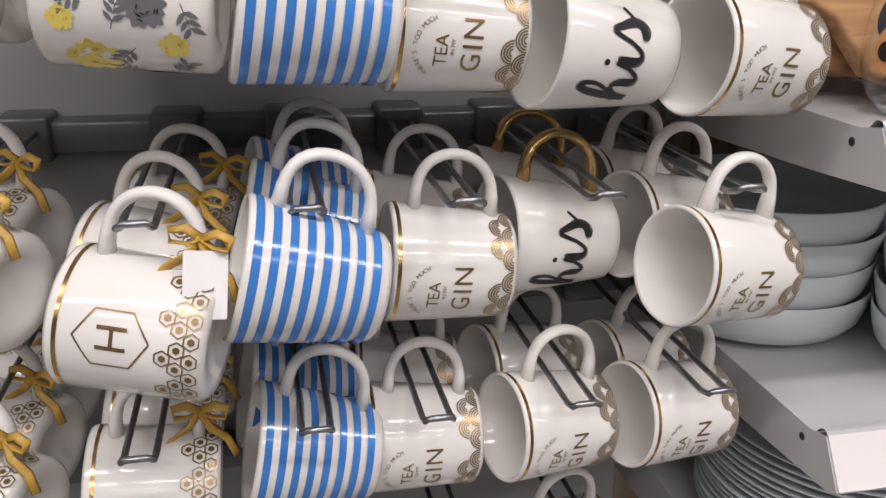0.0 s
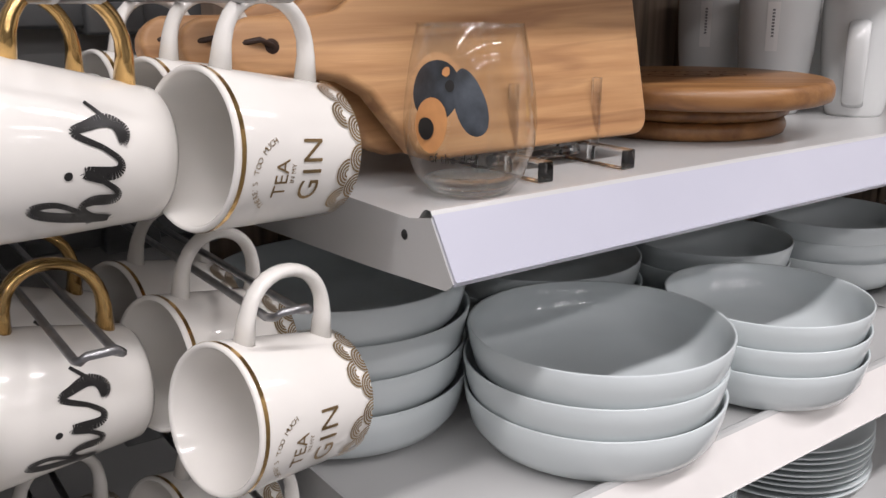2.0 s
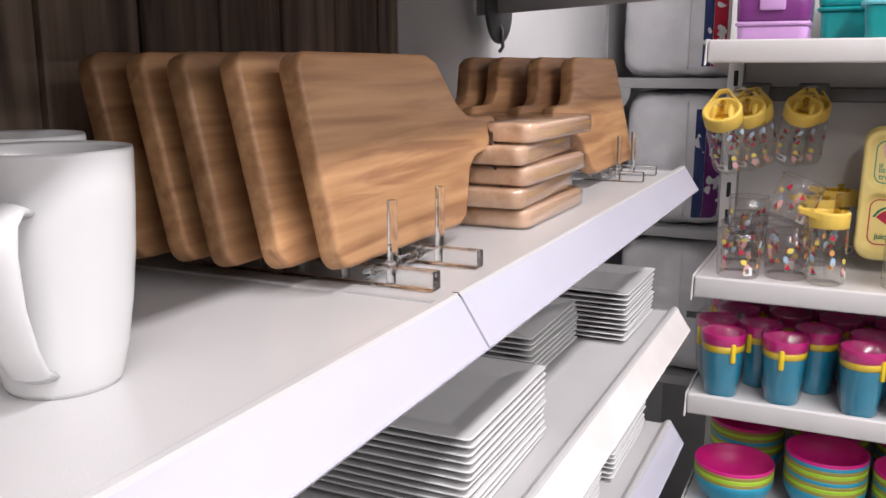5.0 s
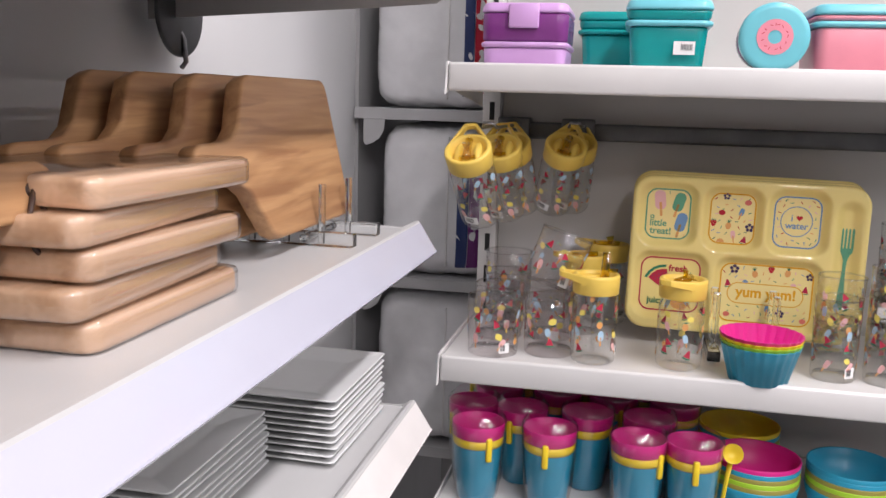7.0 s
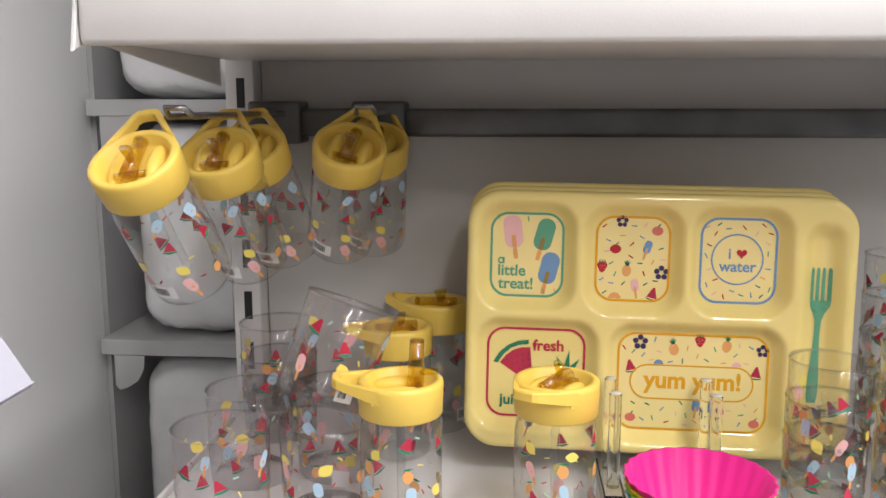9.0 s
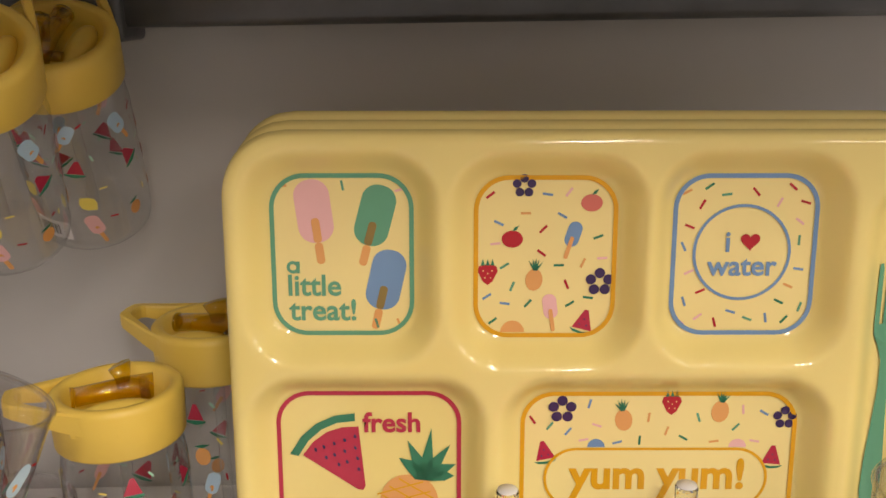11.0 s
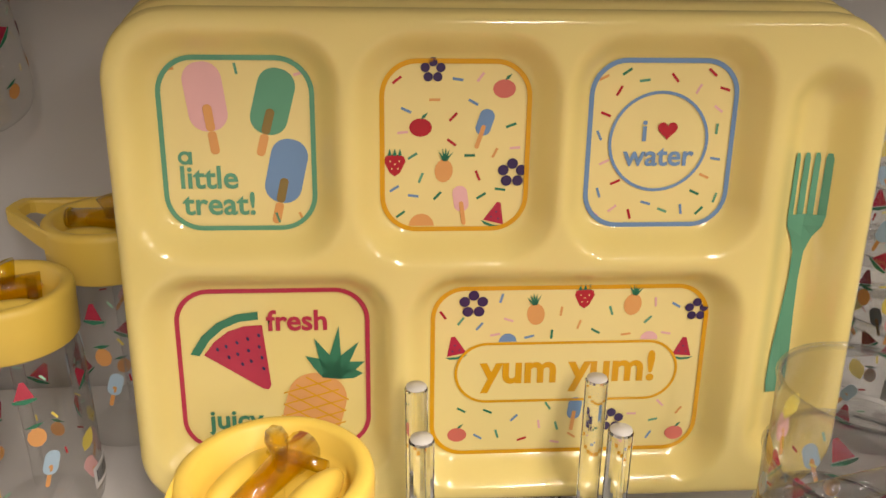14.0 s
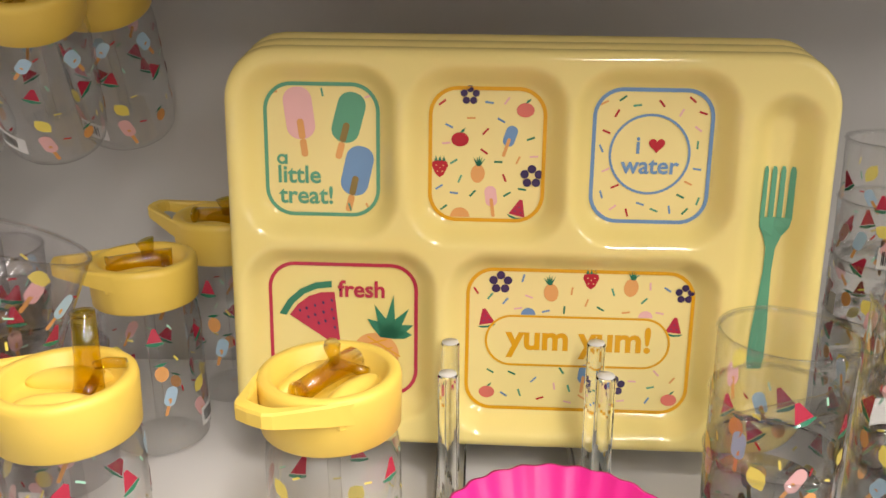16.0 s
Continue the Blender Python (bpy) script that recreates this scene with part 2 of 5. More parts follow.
def lathe(profile, n=40, bm=None, m=None, wave=0, amp=0.0):
    """A surface of revolution round z through (radius, height) pairs."""
    own = bmesh.new()
    rows = []
    for r, z in profile:
        if r < 1e-6:
            rows.append([own.verts.new((0, 0, z))])
        else:
            row = []
            for i in range(n):
                a = 2 * math.pi * i / n
                q = r * (1 + amp * math.cos(wave * a)) if wave else r
                row.append(own.verts.new((q * math.cos(a), q * math.sin(a), z)))
            rows.append(row)
    for a, b in zip(rows, rows[1:]):
        for i in range(n):
            j = (i + 1) % n
            if len(a) == 1 and len(b) == 1:
                continue
            if len(a) == 1:
                own.faces.new((a[0], b[i], b[j]))
            elif len(b) == 1:
                own.faces.new((a[i], a[j], b[0]))
            else:
                own.faces.new((a[i], a[j], b[j], b[i]))
    bmesh.ops.recalc_face_normals(own, faces=own.faces)
    if m is not None:
        own.transform(m)
    return merge(bm, own)


def tube(points, r, n=10, bm=None, closed=False, flat=1.0, wide=None):
    """A round or flattened bar swept through points."""
    own = bmesh.new()
    pts = [Vector(p) for p in points]
    rings, k = [], len(pts)
    ref = Vector(wide) if wide else None
    fa, fb = (flat, 1.0) if wide else (1.0, flat)
    for i, p in enumerate(pts):
        d = (pts[(i + 1) % k] - pts[i - 1]) if closed or 0 < i < k - 1 else (pts[min(i + 1, k - 1)] - pts[max(i - 1, 0)])
        d.normalize()
        if ref is None:
            ref = d.orthogonal().normalized()
        ref = (ref - d * ref.dot(d)).normalized()
        side = d.cross(ref)
        rr = r[i] if isinstance(r, (list, tuple)) else r
        rings.append([own.verts.new(p + ref * rr * fa * math.cos(2 * math.pi * j / n) + side * rr * fb * math.sin(2 * math.pi * j / n)) for j in range(n)])
    pairs = list(zip(rings, rings[1:])) + ([(rings[-1], rings[0])] if closed else [])
    for a, b in pairs:
        for j in range(n):
            own.faces.new((a[j], a[(j + 1) % n], b[(j + 1) % n], b[j]))
    if not closed:
        own.faces.new(rings[0][::-1])
        own.faces.new(rings[-1])
    bmesh.ops.recalc_face_normals(own, faces=own.faces)
    return merge(bm, own)


def arc(cx, cy, r, a0, a1, n):
    return [(cx + r * math.cos(radians(a0 + (a1 - a0) * i / n)), cy + r * math.sin(radians(a0 + (a1 - a0) * i / n))) for i in range(n + 1)]


def rrect(x0, y0, x1, y1, r, n=6):
    return arc(x1 - r, y1 - r, r, 0, 90, n) + arc(x0 + r, y1 - r, r, 90, 180, n) + arc(x0 + r, y0 + r, r, 180, 270, n) + arc(x1 - r, y0 + r, r, 270, 360, n)


def slab(outline, t, bevel=0.002, seg=2, axis="z"):
    """A plate of thickness t cut to an outline in x and y, its rims rounded."""
    own = bmesh.new()
    f = own.faces.new([own.verts.new((x, y, 0)) for x, y in outline])
    e = bmesh.ops.extrude_face_region(own, geom=[f])
    bmesh.ops.translate(own, vec=(0, 0, t), verts=[v for v in e["geom"] if isinstance(v, bmesh.types.BMVert)])
    bmesh.ops.recalc_face_normals(own, faces=own.faces)
    if bevel:
        rim = [ed for ed in own.edges if abs(ed.verts[0].co.z - ed.verts[1].co.z) < 1e-6]
        bmesh.ops.bevel(own, geom=rim, offset=bevel, segments=seg, affect="EDGES", profile=0.5)
    return own


def patch(bm, outline, f):
    """A flat printed shape, laid on a surface by f(u, v)."""
    bm.faces.new([bm.verts.new(f(u, v)) for u, v in outline])


def band(bm, outline, w, f):
    """A printed line of width w that follows a closed outline."""
    k = len(outline)
    ins, outs = [], []
    for i, (x, y) in enumerate(outline):
        x0, y0 = outline[i - 1]
        x1, y1 = outline[(i + 1) % k]
        d = Vector((x1 - x0, y1 - y0)).normalized()
        ins.append(bm.verts.new(f(x - d.y * w / 2, y + d.x * w / 2)))
        outs.append(bm.verts.new(f(x + d.y * w / 2, y - d.x * w / 2)))
    for i in range(k):
        j = (i + 1) % k
        bm.faces.new((outs[i], outs[j], ins[j], ins[i]))


def disc(cx, cy, r, n=16, sy=1.0):
    return [(cx + r * math.cos(2 * math.pi * i / n), cy + r * sy * math.sin(2 * math.pi * i / n)) for i in range(n)]


def turned(outline, cx, cy, deg, s=1.0):
    c, q = math.cos(radians(deg)) * s, math.sin(radians(deg)) * s
    return [(cx + x * c - y * q, cy + x * q + y * c) for x, y in outline]


def lettering(body, size, f, x=0.0, y=0.0, bold=0.0, shear=0.0, align="LEFT", space=1.0):
    """A bmesh of a word in the built-in font, laid on a surface by f(u, v)."""
    cu = bpy.data.curves.new("word", "FONT")
    cu.body, cu.size, cu.offset, cu.shear, cu.align_x, cu.resolution_u, cu.space_character = body, size, bold, shear, align, 3, space
    tmp = new("word", cu)
    bpy.context.view_layer.update()
    me = bpy.data.meshes.new_from_object(tmp.evaluated_get(bpy.context.evaluated_depsgraph_get()))
    bpy.data.objects.remove(tmp)
    bm = bmesh.new()
    bm.from_mesh(me)
    bpy.data.meshes.remove(me)
    for v in bm.verts:
        v.co = f(v.co.x + x, v.co.y + y)
    return bm


# ---- the shop's shell ----
def shell(name, bm, mat, label, category):
    ob = part(name, bm, mat, None, "", smooth=False)
    return tagged(ob, label, category, kind="structure")


shell("floor", box(-3.2, -6.1, -0.05, 4.6, 1.3, 0.0), FLOOR, "grey vinyl shop floor under the shelving", "floor")
shell("ceiling", box(-3.2, -6.1, 3.0, 4.6, 1.3, 3.05), CEIL, "white tiled shop ceiling with strip lights", "ceiling")
shell("wall_north", box(-3.2, 1.2, 0.0, 4.6, 1.3, 3.0), WALL, "white painted wall behind the shelving", "wall")
shell("wall_south", box(-3.2, -6.1, 0.0, 4.6, -6.0, 3.0), AISLE, "plain grey wall across the aisle", "wall")
shell("wall_west", box(-3.3, -6.1, 0.0, -3.2, 1.3, 3.0), AISLE, "plain grey wall at the aisle's end", "wall")
shell("wall_east", box(4.6, -6.1, 0.0, 4.7, 1.3, 3.0), AISLE, "plain grey wall past the shelving", "wall")
for lx, ly, sx, sy, watts in LAMPS:
    cl = thing("ceiling_light", "white linear strip light on the shop ceiling", "ceiling light", "ceiling strip lights", pose(lx, ly, 2.94))
    part("housing", box(-sx / 2 - 0.03, -sy / 2 - 0.03, 0.005, sx / 2 + 0.03, sy / 2 + 0.03, 0.06, 0.005), SHELF, cl)

AF, AB = 0.457, 0.79          # front of the shelves and face of their back, along y
X0, X1, X2 = 0.365, 1.164, 1.963  # ends and joint of the two bays
Z1, Z2, Z3 = 1.256, 1.047, 0.868
BF, BB = 2.062, 2.365         # front and back of the end shelving, along x
BZ = 1.077

shell("back_panel_mugs", box(-1.1, 0.735, 0.1, X0 - 0.02, 0.765, 2.0, 0.002), PANEL, "light grey steel panel behind the hanging mugs", "back panel")
shell("white_panel", box(1.716, AB, 0.0, 2.755, AB + 0.03, 2.2, 0.002), WALL, "white panel beside the plank-backed shelving", "panel")
# added sheet; its near-black colour stands in for shade in the plank gaps
shell("plank_backing", box(X0 - 0.03, AB + 0.012, 0.1, 1.712, AB + 0.03, 2.0), GAP_SHADE, "near-black sheet standing in for shade between the weathered planks", "back panel")
planks = tagged(new("plank_cladding"), "weathered grey-brown plank cladding behind the shelves", "cladding", kind="structure")
px = X0 - 0.03
rnd = random.Random(3)
while px < 1.70:
    w = min(0.102, 1.712 - px)
    if w > 0.02:
        part("plank", box(px + 0.002, AB - 0.002 + rnd.uniform(-0.002, 0.002), 0.12, px + w - 0.002, AB + 0.011, 1.98, 0.002, 1), PLANK, planks, smooth=False)
    px += 0.102


# ---- mug wall: rails, hooks, mugs ----
RAILS = [1.5075, 1.3625, 1.2175, 1.0725, 0.9275]
for rz in RAILS:
    rl = thing("hook_rail", "dark grey steel rail carrying mug hooks", "rail", "hook rails")
    part("bar", box(-1.05, 0.705, rz - 0.0125, 0.345, 0.733, rz + 0.0125, 0.003), RAIL, rl)
    part("bracket", box(0.33, 0.7, rz - 0.02, 0.347, 0.737, rz + 0.02, 0.002), RAIL, rl)


def wire_hook(x, y1, z):
    """A hook of two wires with a clip over its rail; it points towards the aisle."""
    h = thing("double_wire_hook", "double-wire steel hook clipped over a dark rail", "hook", "wire hooks", pose(x, 0.704, z))
    part("clip", box(-0.019, -0.006, min(RAILS, key=lambda q: abs(q - z)) - z - 0.017, 0.019, 0.031, max(min(RAILS, key=lambda q: abs(q - z)) - z + 0.018, 0.008), 0.003), RAIL, h)
    L = 0.704 - y1
    pts = [(-0.0085, -0.002, 0.006), (-0.0085, -L + 0.012, 0.006), (-0.0085, -L + 0.002, 0.009), (-0.006, -L, 0.0115), (0.006, -L, 0.0115), (0.0085, -L + 0.002, 0.009), (0.0085, -L + 0.012, 0.006), (0.0085, -0.002, 0.006)]
    part("wire", tube(pts, 0.0021, 8), STEEL, h)
    return h


def mug_body(L, R0, R1, n=48):
    return lathe([(0, 0.002), (R0 * 0.55, 0.002), (R0 * 0.6, 0.0), (R0 * 0.9, 0.0), (R0 * 0.985, 0.003), (R0, 0.008), ((R0 + R1) / 2, L * 0.5), (R1, L - 0.002), (R1 - 0.0012, L), (R1 - 0.003, L - 0.002),
                  ((R0 + R1) / 2 - 0.0032, L * 0.5), (R0 - 0.004, 0.012), (R0 * 0.8, 0.006), (0, 0.005)], n)


def mug_handle(L, R0, R1, out=0.037, mat=CERAMIC, r=0.0034):
    """A tall loop from just under the rim to just above the base."""
    pts = []
    za, zb = L * 0.80, L * 0.17
    for i in range(17):
        a = math.pi * i / 16
        z = (za + zb) / 2 + (za - zb) / 2 * math.cos(a)
        rr = R0 + (R1 - R0) * z / L
        pts.append((rr - 0.002 + out * math.sin(a) ** 0.62, 0, z))
    return tube(pts, [r * 1.4] + [r * 1.1] + [r] * 13 + [r * 1.1] + [r * 1.4], 12, flat=1.45, wide=(0, 1, 0))


def on_mug(L, R0, R1, lift=0.0004):
    """Lays u (round the mug from the side away from the handle's plane) and v (up its axis) on the wall."""
    def f(u, v):
        r = R0 + (R1 - R0) * v / L + lift
        a = -math.pi / 2 + u / r
        return Vector((r * math.cos(a), r * math.sin(a), v))
    return f


def ring_band(v0, v1, L, R0, R1, lift=0.0004, n=48):
    rr = lambda v: R0 + (R1 - R0) * v / L + lift
    return lathe([(rr(v0), v0), (rr(v1), v1)], n)


ML, MR0, MR1 = 0.078, 0.0335, 0.0375


def mug_base(label, group, L=ML, R0=MR0, R1=MR1, handle=CERAMIC, out=0.037):
    t = thing("mug", label, "mug", group)
    part("body", mug_body(L, R0, R1), CERAMIC, t)
    part("handle", mug_handle(L, R0, R1, out), handle, t, "shiny gold handle" if handle is GOLD else "")
    return t


def gin_mug():
    t = mug_base("white ceramic mug with gold scallops and lettering", "gold lettered mugs")
    f = on_mug(ML, MR0, MR1)
    part("gold_rim", ring_band(ML - 0.0052, ML - 0.0028, ML, MR0, MR1), GOLD, t)
    sc = bmesh.new()
    for k in range(-5, 6):
        for row in range(2):
            cu, cv = (k + 0.5 * row) * 0.0145, 0.0035 + row * 0.0075
            if row == 1 and k % 3 == 0:
                continue
            for rr in (0.0072, 0.0056, 0.0040, 0.0024):
                o = arc(cu, cv, rr, 0, 180, 10)
                i = arc(cu, cv, rr - 0.0009, 180, 0, 10)
                for q in range(10):
                    patch(sc, [o[q], o[q + 1], i[9 - q], i[10 - q]], f)
    part("scallop_print", sc, BRONZE, t)
    part("word", lettering("GIN", 0.0165, f, -0.021, 0.029, space=1.15), BRONZE, t)
    part("word", lettering("TEA", 0.0105, f, -0.018, 0.0485), BRONZE, t)
    part("word", lettering("IN MY", 0.0035, f, -0.011, 0.0445), BRONZE, t)
    bend = bmesh.new()
    for i, ch in enumerate("THERE'S TOO MUCH"):
        a = radians(150 - 8.0 * i)
        cx, cy = -0.0075 + 0.0165 * math.cos(a), 0.0490 + 0.0165 * math.sin(a)
        if ch != " ":
            ca, sa = math.cos(a - math.pi / 2), math.sin(a - math.pi / 2)
            bend = merge(bend, lettering(ch, 0.0038, lambda u, v, cx=cx, cy=cy, ca=ca, sa=sa: f(cx + u * ca - v * sa, cy + u * sa + v * ca)))
    part("word", bend, BRONZE, t)
    return t


def his_mug():
    L, R0, R1 = 0.082, 0.032, 0.041
    t = mug_base("white tapered ceramic mug lettered in black, gold handle", "black lettered mugs", L, R0, R1, GOLD, 0.036)
    f = on_mug(L, R0, R1)
    def stroke(pts, w):
        g = bmesh.new()
        k = len(pts)
        for i in range(k - 1):
            (x0, y0, a), (x1, y1, b) = pts[i], pts[i + 1]
            d = Vector((x1 - x0, y1 - y0)).normalized()
            e0, e1 = w * a, w * b
            patch(g, [(x0 - d.y * e0, y0 + d.x * e0), (x1 - d.y * e1, y1 + d.x * e1), (x1 + d.y * e1, y1 - d.x * e1), (x0 + d.y * e0, y0 - d.x * e0)], f)
        return g
    def curve(ctrl, n=14):
        v = [Vector(c) for c in ctrl]
        out = []
        for i in range(len(v) - 1):
            p0, p1, p2, p3 = v[max(i - 1, 0)], v[i], v[i + 1], v[min(i + 2, len(v) - 1)]
            for q in range(n):
                s = q / n
                out.append(tuple(0.5 * ((2 * p1) + (p2 - p0) * s + (2 * p0 - 5 * p1 + 4 * p2 - p3) * s * s + (3 * p1 - p0 - 3 * p2 + p3) * s ** 3)))
        return out + [tuple(v[-1])]
    w = 0.0024
    ox, oy, k = -0.031, 0.027, 1.12
    def S(c):
        return curve([(ox + x * k, oy + y * k, a) for x, y, a in c], 8)
    part("script_letter", stroke(S([(0.0, 0.010, .5), (0.006, 0.014, .5), (0.0115, 0.026, .6), (0.010, 0.035, .9), (0.0065, 0.030, 1.1), (0.004, 0.016, 1.3), (0.003, 0.003, 1.0), (0.0055, 0.011, .6), (0.010, 0.016, .7), (0.013, 0.012, 1.1), (0.0135, 0.004, 1.1), (0.017, 0.003, .6), (0.021, 0.009, .5)]), w), BLACK, t)
    part("script_letter", stroke(S([(0.021, 0.009, .5), (0.0245, 0.017, 1.0), (0.0245, 0.005, 1.2), (0.029, 0.003, .6), (0.034, 0.010, .5)]), w), BLACK, t)
    part("script_letter", stroke(S([(0.034, 0.010, .5), (0.039, 0.0215, .7), (0.042, 0.016, 1.0), (0.0445, 0.008, 1.3), (0.041, 0.001, 1.0), (0.036, 0.002, .7), (0.042, 0.005, .5), (0.052, 0.015, .4)]), w), BLACK, t)
    g = bmesh.new()
    patch(g, disc(ox + 0.026, oy + 0.026, 0.0019, 10), f)
    part("script_dot", g, BLACK, t)
    return t


def stripe_mug():
    L, R0, R1 = 0.080, 0.0315, 0.041
    t = mug_base("white ceramic mug with blue horizontal stripes", "blue striped mugs", L, R0, R1, out=0.036)
    for i in range(8):
        v = 0.007 + i * 0.0092
        part("blue_stripe", ring_band(v, v + 0.0047, L, R0, R1), BLUE, t)
    return t


def bow(parent, m, tag=True):
    pts = lambda s: [(0, 0, 0), (s * 0.008, -0.002, 0.005), (s * 0.016, -0.003, 0.003), (s * 0.015, -0.003, -0.003), (s * 0.007, -0.002, -0.003), (0, 0, 0)]
    for s in (-1, 1):
        o = part("ribbon_loop", tube(pts(s), 0.0028, 6, flat=0.22), RIBBON, parent)
        o.matrix_basis = m
    for s in (-1, 1):
        o = part("ribbon_tail", tube([(0, 0, 0), (s * 0.006, -0.004, -0.009), (s * 0.016, -0.003, -0.017), (s * 0.022, -0.004, -0.028)], 0.0028, 6, flat=0.2), RIBBON, parent)
        o.matrix_basis = m
    if tag:
        o = part("gift_tag", slab(rrect(-0.011, -0.034, 0.011, 0.0, 0.001, 2), 0.0004, 0), PAPER, parent, "white card tag", smooth=False)
        o.matrix_basis = m @ pose(0.004, -0.005, -0.004, 70, 0, 25)


def hex_mug(letter=True, ribbon=True, tag=True):
    L, R0, R1 = 0.077, 0.0355, 0.0375
    t = mug_base("white ceramic mug with gold honeycomb band and ribbon", "honeycomb mugs", L, R0, R1)
    f = on_mug(L, R0, R1)
    part("gold_rim", ring_band(L - 0.007, L - 0.0048, L, R0, R1), GOLD, t)
    hx = bmesh.new()
    hexa = lambda cu, cv, r: [(cu + r * math.cos(radians(60 * q)), cv + r * math.sin(radians(60 * q))) for q in range(6)]
    for k in range(-6, 7):
        for row in range(3):
            if row == 2 and k % 2:
                continue
            cu, cv = k * 0.0103 + (row % 2) * 0.0052, 0.0055 + row * 0.0066
            band(hx, hexa(cu, cv, 0.0042), 0.0009, f)
            patch(hx, hexa(cu, cv, 0.002), f)
    part("honeycomb_print", hx, BRONZE, t)
    if letter:
        g = bmesh.new()
        cor = [(0.0165 * math.cos(radians(60 * q + 30)) + 0.006, 0.044 + 0.0185 * math.sin(radians(60 * q + 30))) for q in range(7)]
        band(g, [(a[0] + (b[0] - a[0]) * i / 6, a[1] + (b[1] - a[1]) * i / 6) for a, b in zip(cor, cor[1:]) for i in range(6)], 0.0009, f)
        part("hexagon_frame", g, BRONZE, t)
        part("letter", lettering("H", 0.0215, f, -0.0015, 0.0365), BRONZE, t)
    if ribbon:
        bow(t, pose(MR1 + 0.016, -0.006, L * 0.16, 0, 90, 0), tag)
    return t


def flower_mug():
    L, R0, R1 = 0.082, 0.0385, 0.0385
    t = mug_base("white cylinder mug with yellow and grey flower print", "flower mugs", L, R0, R1)
    f = on_mug(L, R0, R1)
    r2 = random.Random(8)
    def spot(nm, mat, o, ff):
        g = bmesh.new()
        patch(g, o, ff)
        part(nm, g, mat, t)
    f2 = on_mug(L, R0, R1, 0.0008)
    def bloom(cu, cv, rad, mat, heart):
        o = [(cu + rad * (1 + 0.10 * math.sin(13 * a) + 0.08 * math.sin(5 * a + 1)) * math.cos(a), cv + rad * (1 + 0.10 * math.sin(13 * a) + 0.08 * math.sin(5 * a + 1)) * math.sin(a)) for a in [2 * math.pi * q / 52 for q in range(52)]]
        spot("flower_print", mat, o, f)
        for q in range(9):
            a, d = r2.uniform(0, 6.28), rad * r2.uniform(0.25, 0.8)
            spot("petal_print", heart, turned([(-0.0016, 0), (0, 0.0005), (0.0016, 0), (0, -0.0003)], cu + d * math.cos(a), cv + d * math.sin(a), math.degrees(a) + 90, rad / 0.009), f2)
    def spray(cu, cv, deg, n):
        c, q = math.cos(radians(deg)), math.sin(radians(deg))
        spot("stem_print", FLORALG, turned([(0, -0.0003), (0.0042 * n, -0.0002), (0.0042 * n, 0.0002), (0, 0.0003)], cu, cv, deg), f)
        for i in range(n):
            for sg in (-1, 1):
                spot("leaf_print", FLORALG, turned([(0, 0), (0.0022, 0.0016), (0.0052, 0.0012), (0.0078, 0), (0.005, -0.0010), (0.0022, -0.0012)], cu + (i + 1) * 0.004 * c, cv + (i + 1) * 0.004 * q, deg + sg * 48, r2.uniform(0.75, 1.05)), f)
    for k in range(4):
        u0 = -0.096 + 0.06 * k
        bloom(u0, 0.056, 0.0125, LEMONP, ORANGEP)
        bloom(u0 + 0.031, 0.030, 0.0095, FLORALG, BLACK)
        bloom(u0 + 0.024, 0.068, 0.0060, LEMONP, ORANGEP)
        bloom(u0 + 0.012, 0.018, 0.0070, LEMONP, ORANGEP)
        for du, v, dg, n in ((0.010, 0.036, 140, 3), (0.040, 0.036, 35, 4), (0.036, 0.055, 110, 3), (-0.012, 0.020, -30, 3), (0.020, 0.046, -15, 3), (0.034, 0.014, 200, 3)):
            spray(u0 + du, v, dg, n)
    return t


def hang(proto, x, y, z, phi=4.0, tilt=0.0, roll=0.0, first=[]):
    """Pose of a mug that hangs by its handle: its rim looks along -x, turned phi towards the aisle."""
    a = Vector((-math.cos(radians(phi)), -math.sin(radians(phi)), 0))
    up = Vector((0, 0, 1))
    rot = Matrix((up, a.cross(up), a)).transposed().to_4x4()
    m = Matrix.Translation((x, y, z)) @ Matrix.Rotation(radians(tilt), 4, "Y") @ Matrix.Rotation(radians(roll), 4, "X") @ rot @ Matrix.Translation((0, 0, -ML / 2))
    if proto not in first:
        first.append(proto)
        proto.matrix_basis = m
        return proto
    return copy_thing(proto, m)


GIN, HIS, STR, HEX, HEXP, FLO = gin_mug(), his_mug(), stripe_mug(), hex_mug(), hex_mug(False, True, False), flower_mug()
DROP = 0.055
rj = random.Random(5)
